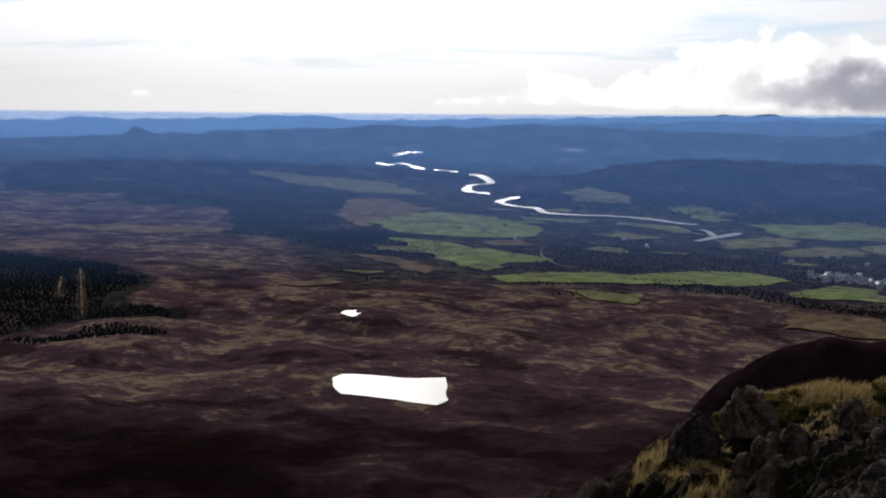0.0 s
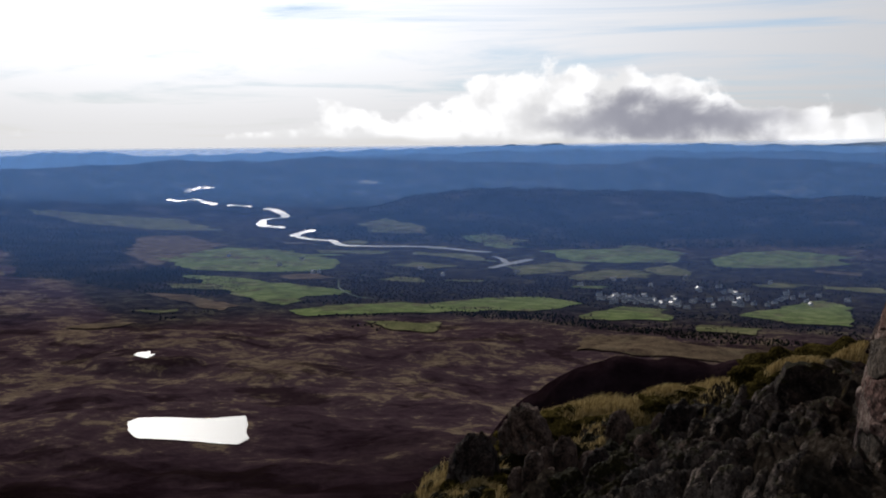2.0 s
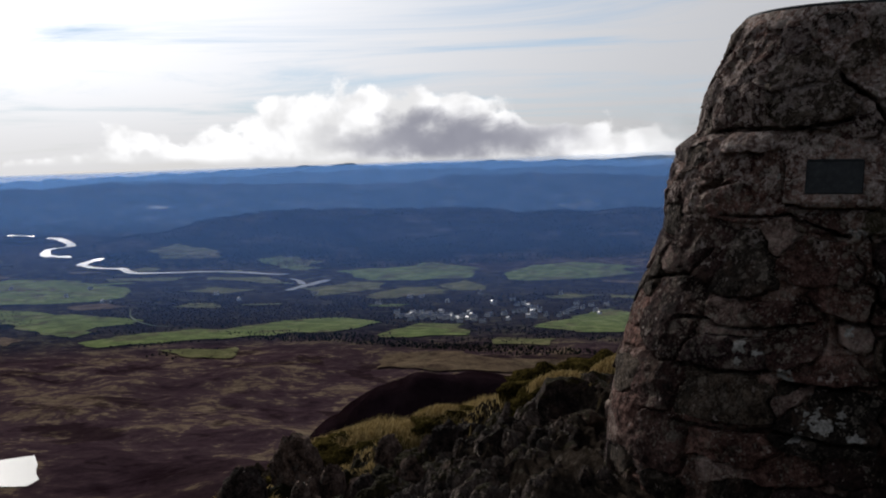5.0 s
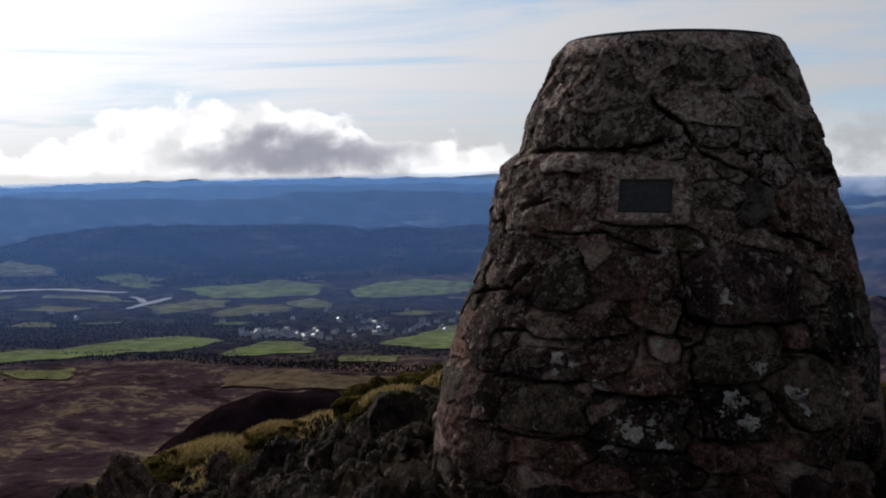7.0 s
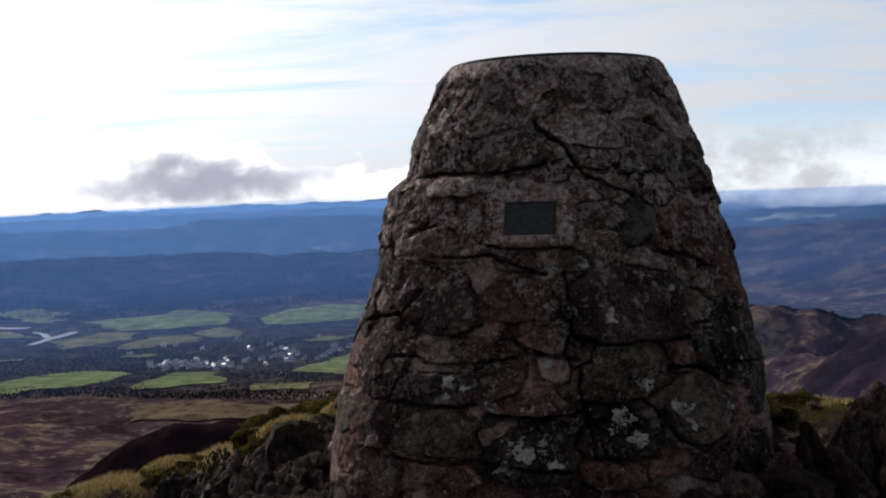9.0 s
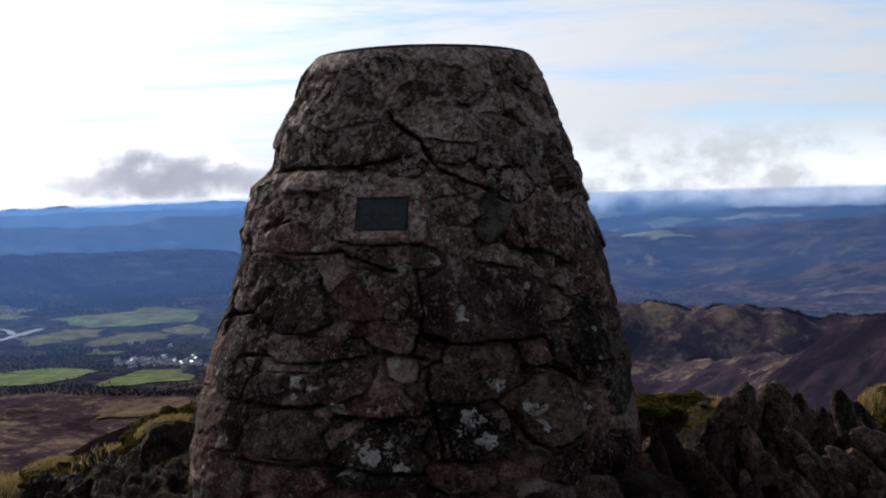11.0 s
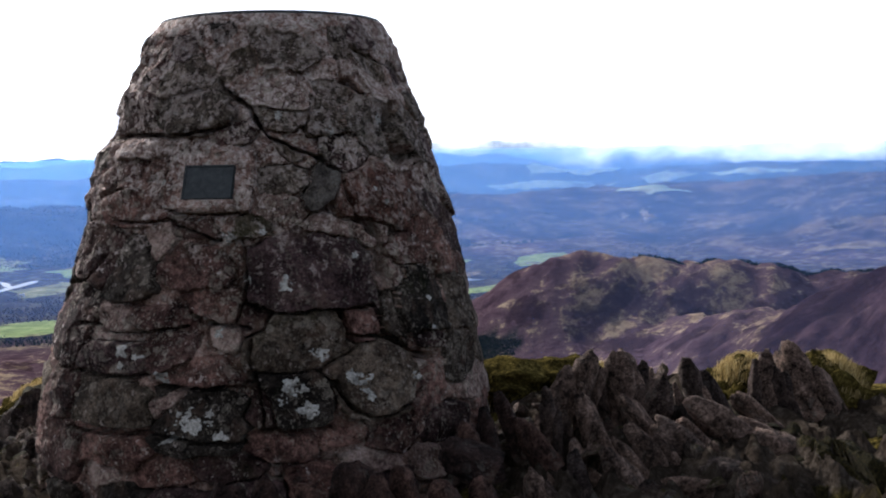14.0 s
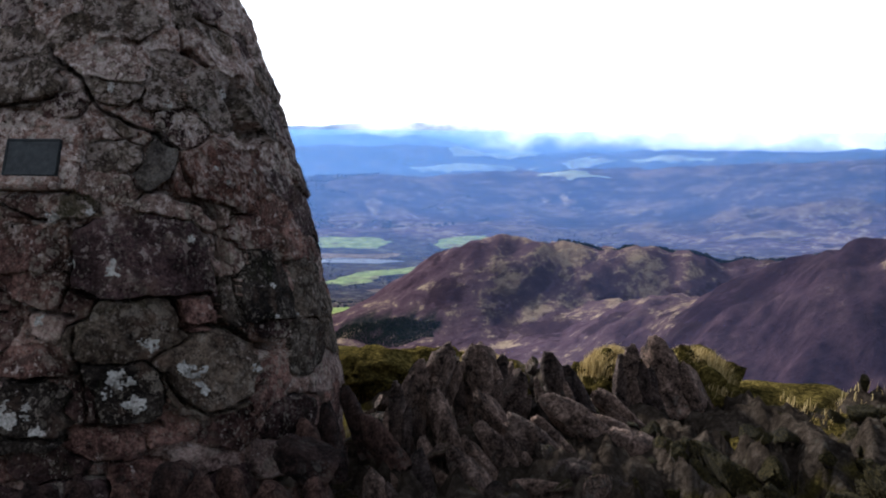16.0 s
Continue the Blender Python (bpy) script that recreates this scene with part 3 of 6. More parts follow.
def build_ground():
    radii = [0.0]
    r = 0.25
    while r < 4920:
        radii.append(r)
        r *= 1.022 if r < 0.8 or 6 < r < 300 else 1.0075 if r < 6 else 1.0125
    angles = np.concatenate([np.arange(-180, -75, 2.0), np.arange(-75, 42, 0.25), np.arange(42, 180, 2.0)])
    a = np.radians(angles)
    rr = np.array(radii[1:])
    x, y = np.outer(rr, np.sin(a)), np.outer(rr, np.cos(a))
    z = ground_height(x, y)
    n, m = x.shape
    verts = np.stack([x, y, z], -1).reshape(-1, 3)
    centre = len(verts)
    verts = np.vstack([verts, [[0, 0, float(ground_height(0.0, 0.0))]]])
    i, j = np.meshgrid(np.arange(n - 1), np.arange(m), indexing="ij")
    jn = (j + 1) % m
    quads = np.stack([i * m + j, (i + 1) * m + j, (i + 1) * m + jn, i * m + jn], -1).reshape(-1, 4)
    fan = [(centre, k, (k + 1) % m) for k in range(m)]
    me = bpy.data.meshes.new("ground")
    me.from_pydata(verts.tolist(), [], quads.tolist() + fan)
    me.polygons.foreach_set("use_smooth", [True] * len(me.polygons))
    me.materials.append(GROUND)
    vx, vy, vz = verts.T
    rad, azim = np.hypot(vx, vy), np.degrees(np.arctan2(vx, vy))
    wander = 160 * fbm(vx / 260, vy / 260, 4, 5)
    flat = 1 - ramp01(vz, -166, -148)
    covers = {
        "peak": 1 - ramp01(rad, 9, 30),
        "turf": np.clip(0.10 + 0.2 * ramp01(vy, 1.4, 2.6) + 0.10 * ramp01(vx, 2.2, 3.0) - 1.1 * np.where(rad < 12, crag(vx, vy), 0) - 0.16 * outcrop(vx, vy), -0.3, 0.4),
        "valley": flat * ramp01(rad + wander - 1500 * ramp01(-azim, 38, 47), 1020, 1220),
        # right hill, knoll and near moor: dark heather plus painted cloud shade
        "heath_shade": np.clip(0.42 * ramp01(azim, 9, 14) * ramp01(-rad, -900, -720) + 0.12 * ramp01(-np.hypot((vx + 70) / 1.5, vy - 340), -75, -35) + 0.9 * ramp01(-rad - 0.5 * wander, -760, -460) * ramp01(-azim, 2, 8) * (0.62 + 0.38 * ramp01(-azim, 38, 47)), 0, 1),
        "wooded": ramp01(rad + wander, 1900, 2150) * ramp01(vz, -166, -150) * (0.62 + 0.38 * ramp01(-azim, -2, 6)) * (1 - 0.6 * ramp01(-azim, 43, 48)) + 0.75 * ramp01(rad, 2700, 3100) * ramp01(vz, -160, -140),
    }
    for poly in (WOOD_A, WOOD_B, WOOD_C):
        covers["wooded"] = np.maximum(covers["wooded"], inside_polygon(vx + 0.2 * wander, vy + 0.2 * wander, poly))
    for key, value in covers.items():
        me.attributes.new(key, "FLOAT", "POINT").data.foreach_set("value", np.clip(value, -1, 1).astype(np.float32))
    return tagged(new("ground", me), "heather moor, valley floor and rocky summit", "ground", kind="structure")


build_ground()


def outline(poly, step, wobble, seed):
    """The polygon with its sides split and worn uneven."""
    out = []
    for k, ((ax, ay), (bx, by)) in enumerate(zip(poly, poly[1:] + poly[:1])):
        n = max(1, int(math.hypot(bx - ax, by - ay) / step))
        for i in range(n):
            s = i / n
            x, y = ax + s * (bx - ax), ay + s * (by - ay)
            out.append((x + wobble * float(fbm(np.array(x / 40), np.array(y / 40), 3, seed)) * 2, y + wobble * float(fbm(np.array(x / 40), np.array(y / 40), 3, seed + 7)) * 2))
    return out


def sheet(name, poly, mat, lift, label, category, kind="structure", step=9.0, wobble=11.0, level=None, seed=1):
    """A patch of land cover or water lying on the ground."""
    from mathutils.geometry import delaunay_2d_cdt
    edge = outline(poly, step, wobble, seed)
    xs, ys = [p[0] for p in edge], [p[1] for p in edge]
    gx, gy = np.meshgrid(np.arange(min(xs), max(xs), step), np.arange(min(ys), max(ys), step))
    gx, gy = gx.ravel(), gy.ravel()
    keep = inside_polygon(gx, gy, edge)
    pts = [Vector(p) for p in edge] + [Vector((x, y)) for x, y in zip(gx[keep], gy[keep])]
    v, _, f, *_ = delaunay_2d_cdt(pts, [], [list(range(len(edge)))], 1, 0.5)
    x, y = np.array([p.x for p in v]), np.array([p.y for p in v])
    z = np.full(x.shape, level) if level is not None else ground_height(x, y) + lift
    ob = mesh_object(name, np.stack([x, y, z], -1).tolist(), f, mat)
    return tagged(ob, label, category, kind=kind)


FIELDS = {
    "a": (GREEN, [(-1118, 1487), (-1137, 1691), (-1009, 1704), (-859, 1587), (-811, 1465), (-878, 1391), (-976, 1365)]),
    "b": (GREEN, [(-944, 1307), (-850, 1304), (-781, 1278), (-682, 1263), (-641, 1206), (-681, 1178), (-659, 1090), (-713, 1107), (-770, 1170)]),
    "c": (TAN, [(-1225, 1536), (-1408, 1819), (-1337, 1870), (-1159, 1724), (-1105, 1530), (-1058, 1394)]),
    "d": (GREEN, [(-624, 1056), (-599, 1161), (-540, 1181), (-504, 1254), (-446, 1296), (-367, 1267), (-408, 1171), (-482, 1124), (-592, 1024)]),
    "e": (OLIVE, [(-1940, 2090), (-1764, 2149), (-1578, 2206), (-1333, 1982), (-1501, 1978), (-1743, 2024)]),
    "f": (OLIVE, [(-1076, 2054), (-1035, 2118), (-932, 2079), (-908, 2000), (-1002, 1980)]),
    "g": (GREEN, [(-622, 1863), (-545, 1909), (-479, 1957), (-394, 1881), (-391, 1802), (-451, 1738), (-548, 1758)]),
    "h": (GREEN, [(-350, 1836), (-316, 1910), (-240, 1953), (-144, 1917), (-149, 1844), (-242, 1772), (-317, 1762)]),
    "p": (GREEN, [(-836, 2010), (-797, 2060), (-707, 1950), (-682, 1867), (-764, 1948)]),
    "q": (OLIVE, [(-831, 1784), (-723, 1800), (-649, 1690), (-716, 1705), (-788, 1735)]),
    "i": (GREEN, [(-202, 1252), (-169, 1378), (-131, 1460), (-100, 1382), (-90, 1220), (-149, 1218)]),
}
MORE_FIELDS = {
    "a": (OLIVE, [(-608, 1639), (-556, 1734), (-497, 1705), (-488, 1624), (-555, 1540)]),
    "j": (OLIVE, [(-480, 1525), (-463, 1645), (-405, 1671), (-386, 1582), (-454, 1511)]),
    "k": (GREEN, [(-350, 1201), (-331, 1268), (-282, 1276), (-259, 1176), (-299, 1148), (-339, 1136)]),
    "l": (OLIVE, [(-771, 1564), (-751, 1639), (-678, 1618), (-688, 1541)]),
    "o": (OLIVE, [(-807, 1998), (-795, 2078), (-714, 2004), (-678, 1903), (-750, 1935)]),
    "c": (TAN, [(-300, 1010), (-258, 1050), (-200, 1020), (-132, 1020), (-130, 940), (-200, 935), (-280, 950)]),
    "f": (GREEN, [(-76, 1914), (42, 1866), (32, 1796), (-62, 1796)]),
    "g": (GREEN, [(-60, 1150), (0, 1180), (90, 1190), (60, 1150), (-30, 1090)]),
    "h": (TAN, [(-1304, 1049), (-1320, 1151), (-1175, 1218), (-1128, 1180), (-1192, 1087)]),
    "q": (GREEN, [(-42, 1408), (-2, 1497), (90, 1598), (78, 1515), (26, 1465), (-27, 1342)]),
    "r": (GREEN, [(-68, 1893), (-3, 1900), (42, 1850), (32, 1815), (-37, 1815)]),
    "s": (GREEN, [(117, 1851), (146, 1900), (206, 1920), (184, 1850), (124, 1780)]),
    "t": (OLIVE, [(-411, 1690), (-382, 1763), (-337, 1699), (-340, 1627), (-384, 1623)]),
    "i": (TAN, [(-851, 1098), (-805, 1127), (-691, 1056), (-681, 1013), (-756, 1058)]),
}
FAR_FIELDS = {
    "a": (PALE, [(259, 3588), (330, 3900), (540, 3950), (570, 3764), (446, 3639), (261, 3505)]),
    "b": (PALE, [(123, 3372), (257, 3444), (533, 3515), (420, 3420), (153, 3321)]),
    "c": (PALE, [(784, 3570), (924, 3570), (1070, 3473), (900, 3477)]),
    "d": (PALE, [(583, 3560), (694, 3644), (777, 3577), (640, 3500)]),
    "e": (PALE, [(360, 2527), (423, 2469), (496, 2357), (408, 2377)]),
    "f": (TAN, [(-13, 2160), (18, 2199), (40, 2160), (17, 2085)]),
    "g": (TAN, [(383, 2279), (404, 2289), (403, 2204), (381, 2184)]),
    "h": (TAN, [(451, 2138), (491, 2127), (516, 2095), (489, 2075)]),
    "i": (TAN, [(540, 1790), (561, 1810), (600, 1800), (570, 1770)]),
    "j": (TAN, [(574, 1769), (629, 1795), (671, 1753), (627, 1740)]),
    "k": (TAN, [(726, 1768), (775, 1800), (798, 1803), (771, 1770)]),
    "l": (TAN, [(322, 2221), (346, 2274), (357, 2239), (338, 2215)]),
    "m": (TAN, [(-438, 3176), (-356, 3234), (-336, 3193), (-403, 3138)]),
}


def small_fields():
    """Little enclosures between the larger fields, long side along the valley."""
    rng = random.Random(8)
    taken = [p for _, poly in [*FIELDS.values(), *MORE_FIELDS.values()] for p in poly]
    made = []
    for _ in range(900):
        a, r = radians(rng.uniform(-40, 14)), rng.uniform(1120, 2150)
        x, y = r * math.sin(a), r * math.cos(a)
        if float(ground_height(x, y)) > -165 or any(math.hypot(x - p[0], y - p[1]) < 75 for p in taken) or math.hypot(x + 270, y - 1380) < 130:
            continue
        taken.append((x, y))
        half, deep, turn = rng.uniform(20, 52), rng.uniform(12, 34), -a + rng.uniform(-0.5, 0.5)
        poly = []
        for qx, qy in ((-1, -1), (0.1, -1.1), (1, -1), (1, 0.9), (-1, 1)):
            px, py = half * (qx + rng.uniform(-0.35, 0.35)), deep * (qy + rng.uniform(-0.35, 0.35))
            poly.append((x + px * math.cos(turn) - py * math.sin(turn), y + px * math.sin(turn) + py * math.cos(turn)))
        made.append((rng.choice((GREEN, OLIVE, OLIVE, TAN)), poly))
        if len(made) == 36:
            break
    return made


COVER = {GREEN: "green pasture field on the valley floor", OLIVE: "olive rough pasture beside the river", TAN: "tan field of dead moor grass", PALE: "pale fields on far rising ground"}
LAND = [*FIELDS.values(), *MORE_FIELDS.values(), *FAR_FIELDS.values(), *small_fields()]
for k, (mat, poly) in enumerate(LAND):
    sheet("field", poly, mat, 4.0 if mat is PALE else 1.2, COVER[mat], "field", seed=k)

sheet("water", [(-407, 506), (-419, 522), (-420, 533), (-407, 541), (-384, 549), (-370, 565), (-356, 547), (-339, 520), (-336, 506), (-348, 503), (-359, 502), (-390, 493)],
      WATER, 0, "small moor lake shining in the sun", "lake", step=6.0, wobble=2.5, level=-152.0)
sheet("water", [(-572, 724), (-575, 733), (-569, 742), (-563, 733), (-558, 735), (-553, 716), (-562, 720)], WATER, 1.0, "small bright pool on the moor", "pond", step=5.0, wobble=3.0, level=-157.4)
sheet("water", [(-70, 1703), (0, 1690), (60, 1640), (20, 1610), (-64, 1622)], WATER, 0, "pale loch on the valley floor", "loch", step=12.0, wobble=4.0, level=-167.0)
sheet("water", [(-1470, 2815), (-1445, 2825), (-1418, 2832), (-1420, 2846), (-1445, 2840), (-1470, 2832)], WATER, 1.5, "far strip of water among hills", "loch", step=12.0, wobble=3.0)


def ribbon(points, width, label, mat=WATER, name="river", lift=2.6, category="river"):
    """A reach of river: smooth line through the points, with uneven width."""
    pts = [Vector(p) for p in points]
    line = []
    for i in range(len(pts) - 1):
        p0, p1, p2, p3 = pts[max(0, i - 1)], pts[i], pts[i + 1], pts[min(len(pts) - 1, i + 2)]
        for k in range(8):
            t = k / 8
            line.append(0.5 * (2 * p1 + (p2 - p0) * t + (2 * p0 - 5 * p1 + 4 * p2 - p3) * t * t + (3 * p1 - p0 - 3 * p2 + p3) * t ** 3))
    line.append(pts[-1])
    verts, faces = [], []
    for i, p in enumerate(line):
        d = (line[min(i + 1, len(line) - 1)] - line[max(i - 1, 0)]).normalized()
        n = Vector((-d.y, d.x))
        w = width * (0.75 + 0.9 * (0.5 + float(value_noise(np.array(p.x / 60), np.array(p.y / 60), 4)))) * min(1, 0.3 + 0.4 * min(i, len(line) - 1 - i))
        for s in (-1, 1):
            q = p + n * s * w
            verts.append((q.x, q.y, float(ground_height(q.x, q.y)) + lift))
        if i:
            k = 2 * i
            faces.append((k - 2, k - 1, k + 1, k))
    tagged(mesh_object(name, verts, faces, mat), label, category, kind="structure")


for reach, wide in (([(-613, 1589), (-612, 1652), (-605, 1694), (-603, 1743)], 6), ([(-670, 1751), (-644, 1722), (-619, 1672)], 4),
                    ([(-700, 1822), (-726, 1825), (-774, 1843), (-826, 1866), (-924, 1826), (-977, 1816), (-1026, 1869), (-1071, 1873), (-1119, 1904)], 6.5),
                    ([(-1119, 1904), (-1132, 1920), (-1134, 1945), (-1131, 1966), (-1117, 1970)], 8),
                    ([(-1200, 1994), (-1274, 2048), (-1320, 2103), (-1411, 2277), (-1400, 2321), (-1448, 2413), (-1512, 2473), (-1546, 2472)], 8.5),
                    ([(-1631, 2443), (-1611, 2471), (-1578, 2472)], 7), ([(-1790, 2420), (-1749, 2409), (-1730, 2440), (-1689, 2432), (-1650, 2430)], 9), ([(-1800, 2500), (-1787, 2513), (-1768, 2537), (-1745, 2560)], 6)):
    ribbon(reach, wide, "silver meandering river on the valley floor")


for line in ([(-958, 791), (-877, 724), (-804, 664), (-741, 612)], [(-916, 734), (-833, 663)]):
    ribbon(line, 0.8, "pale cleared ride through the conifer plantation", TAN, "forest_ride", 3.0, "track")
ribbon([(-729, 1346), (-691, 1276), (-659, 1234), (-629, 1205), (-600, 1194)], 1.2, "pale farm track between valley fields", PALE, "track", 1.6, "track")


def trees(name, xs, ys, height, mat, label, rounded=False, seed=0):
    """A wood: many small tapered crowns in one mesh."""
    rng = np.random.default_rng(seed)
    n, sides = len(xs), 5
    h = height * rng.uniform(0.6, 1.25, n)
    w = h * (rng.uniform(0.45, 0.75, n) if rounded else rng.uniform(0.35, 0.5, n))
    z = ground_height(xs, ys)
    rings = ((0.0, 0.7), (0.5, 1.0)) if rounded else ((0.0, 1.0), (0.45, 0.66))
    turn = rng.uniform(0, 6.28, n)
    verts = []
    for up, out in rings:
        for k in range(sides):
            a = turn + k * 2 * math.pi / sides
            rad = w * out * rng.uniform(0.65, 1.3, n)
            verts.append(np.stack([xs + rad * np.cos(a), ys + rad * np.sin(a), z + h * (up + rng.uniform(-0.08, 0.08, n) * (up > 0))], -1))
    verts.append(np.stack([xs, ys, z + h], -1))
    verts = np.stack(verts, 1)
    per = verts.shape[1]
    tri = []
    for k in range(sides):
        p, q = k, (k + 1) % sides
        tri += [(p, q, q + sides), (p, q + sides, p + sides), (sides + p, sides + q, per - 1)]
    faces = (np.array(tri)[None] + (np.arange(n) * per)[:, None, None]).reshape(-1, 3)
    ob = mesh_object(name, verts.reshape(-1, 3).tolist(), faces.tolist(), mat, smooth=rounded)
    return tagged(ob, label, "woodland", kind="stuff")


def scatter(poly, spacing, seed, ragged=30.0):
    rng = np.random.default_rng(seed)
    xs, ys = [p[0] for p in poly], [p[1] for p in poly]
    gx, gy = np.meshgrid(np.arange(min(xs) - 20, max(xs) + 20, spacing), np.arange(min(ys) - 20, max(ys) + 20, spacing))
    gx = gx.ravel() + rng.uniform(-0.5, 0.5, gx.size) * spacing
    gy = gy.ravel() + rng.uniform(-0.5, 0.5, gy.size) * spacing
    wx, wy = gx + ragged * fbm(gx / 70, gy / 70, 3, seed), gy + ragged * fbm(gx / 70, gy / 70, 3, seed + 5)
    k = inside_polygon(wx, wy, poly)
    return gx[k], gy[k]


for k, (poly, gap) in enumerate(((WOOD_A, 7.8), (WOOD_B, 4.0), ([(-687, 524), (-698, 578), (-653, 604), (-626, 583), (-639, 543), (-670, 511)], 3.6),
                                 ([(-541, 1155), (-474, 1184), (-373, 1149), (-271, 1123), (-130, 1100), (-100, 1060), (-179, 1047), (-271, 1058), (-355, 1093), (-443, 1106)], 5.5),
                                 (WOOD_C, 1.35), ([(150, 1012), (200, 1004), (240, 996), (285, 984), (420, 950), (420, 932), (285, 967), (240, 979), (200, 990)], 2.0))):
    px, py = scatter(poly, gap, 30 + k)
    if k == 1:
        for (ax, ay), (bx, by) in (((-958, 791), (-741, 612)), ((-916, 734), (-833, 663))):
            s = np.clip(((px - ax) * (bx - ax) + (py - ay) * (by - ay)) / ((bx - ax) ** 2 + (by - ay) ** 2), 0, 1)
            clear = np.hypot(px - ax - s * (bx - ax), py - ay - s * (by - ay)) > 4.5
            px, py = px[clear], py[clear]
    trees("conifer_wood", px, py, 1.5 if k == 4 else 2.4, CONIFER, "dense dark conifer plantation on the moor", seed=k)
for k, (poly, gap) in enumerate((([(-724, 1333), (-679, 1452), (-554, 1465), (-463, 1426), (-413, 1315), (-499, 1246), (-579, 1237), (-656, 1233)], 7.0),
                                 ([(-351, 1519), (-279, 1625), (-140, 1723), (-116, 1436), (-204, 1267), (-257, 1163), (-316, 1281)], 16.0),
                                 ([(-563, 1532), (-477, 1572), (-373, 1545), (-341, 1384), (-453, 1395)], 7.0))):
    px, py = scatter(poly, gap, 60 + k)
    trees("birch_wood", px, py, 2.0, BIRCH, "leafless purple-brown valley birch wood", True, seed=20 + k)


def scattered_trees():
    rng = np.random.default_rng(77)
    a, r = np.radians(rng.uniform(-62, 26, 60000)), rng.uniform(1110, 2500, 60000)
    x, y = r * np.sin(a), r * np.cos(a)
    z = ground_height(x, y)
    thick = fbm(x / 120, y / 120, 4, 13) + 0.25 * fbm(x / 30, y / 30, 2, 17)
    keep = (thick > 0.15) & (z < -150) & ((np.degrees(a) > -37) | ((r > 1850) & (np.degrees(a) > -43)))
    for _, poly in [*FIELDS.values(), *MORE_FIELDS.values()]:
        keep &= ~inside_polygon(x, y, poly)
    for hx, hy in ((-345, 1345), (-290, 1330), (-240, 1400), (-190, 1470)):
        keep &= np.hypot(x - hx, y - hy) > 30
    pick = keep & (rng.uniform(0, 1, x.size) < 0.8)
    half = pick & (rng.uniform(0, 1, x.size) < 0.5)
    trees("valley_trees", x[half], y[half], 2.0, BIRCH, "scattered leafless trees along valley fields", True, seed=5)
    rest = pick & ~half
    trees("valley_trees", x[rest], y[rest], 2.2, CONIFER, "scattered dark conifers along valley fields", seed=6)
    a, r = np.radians(rng.uniform(-30, 16, 30000)), rng.uniform(2000, 2750, 30000)
    x, y = r * np.sin(a), r * np.cos(a)
    k = (ground_height(x, y) > -164) & (fbm(x / 160, y / 160, 4, 31) > -0.25 + 0.06 * np.maximum(0, np.degrees(a) + 4))
    trees("hill_forest", x[k], y[k], 3.2, CONIFER, "dark forest over a long valley hill", seed=8)


scattered_trees()


def hedgerows():
    """Lines of trees along the edges of the fields."""
    rng = random.Random(21)
    xs, ys = [], []
    for mat, poly in LAND:
        if mat in (PALE, TAN):
            continue
        for x, y in outline(poly, 6.0, 7.0, 1):
            if rng.random() < 0.5 and value_noise(np.array(x / 50), np.array(y / 50), 3) > -0.15:
                xs.append(x + rng.uniform(-5, 5))
                ys.append(y + rng.uniform(-5, 5))
    trees("hedgerow_trees", np.array(xs), np.array(ys), 2.2, BIRCH, "lines of bare trees along field edges", True, seed=40)


hedgerows()


def build_house(rng_seed, label):
    rng = random.Random(rng_seed)
    lx, ly, h = rng.uniform(4, 7), rng.uniform(3.2, 4.0), rng.uniform(2.2, 3.2)
    house = thing("house", label, "house", "houses of the village")
    bm = bmesh.new()
    bmesh.ops.create_cube(bm, size=1)
    bmesh.ops.scale(bm, verts=bm.verts, vec=(lx, ly, h + 1.0))
    bmesh.ops.translate(bm, verts=bm.verts, vec=(0, 0, h / 2 - 0.5))
    part("wall", bm, WHITEWASH, house)
    bm = bmesh.new()
    ridge = h + ly * 0.42
    rows = [[bm.verts.new((sx * (lx / 2 + 0.2), sy, z)) for sx in (-1, 1)] for sy, z in ((-ly / 2 - 0.25, h - 0.1), (0, ridge), (ly / 2 + 0.25, h - 0.1))]
    for p, q in zip(rows, rows[1:]):
        bm.faces.new((p[0], p[1], q[1], q[0]))
    bm.faces.new((rows[0][0], rows[1][0], rows[2][0]))
    bm.faces.new((rows[0][1], rows[2][1], rows[1][1]))
    bm.faces.new((rows[0][0], rows[2][0], rows[2][1], rows[0][1]))
    roof = part("roof", bm, SLATE, house)
    bm = bmesh.new()
    bmesh.ops.create_cube(bm, size=1)
    bmesh.ops.scale(bm, verts=bm.verts, vec=(0.7, 0.6, 1.4))
    bmesh.ops.translate(bm, verts=bm.verts, vec=(lx / 2 - 0.5, 0, ridge + 0.2))
    part("chimney", bm, WHITEWASH, roof)
    for sx in (-0.3, 0.0, 0.3):
        bm = bmesh.new()
        bmesh.ops.create_cube(bm, size=1)
        bmesh.ops.scale(bm, verts=bm.verts, vec=(0.8, 0.1, 1.0))
        bmesh.ops.translate(bm, verts=bm.verts, vec=(sx * lx, -ly / 2 - 0.02, h * 0.55))
        part("window", bm, GLASS_DARK, house)
    return house


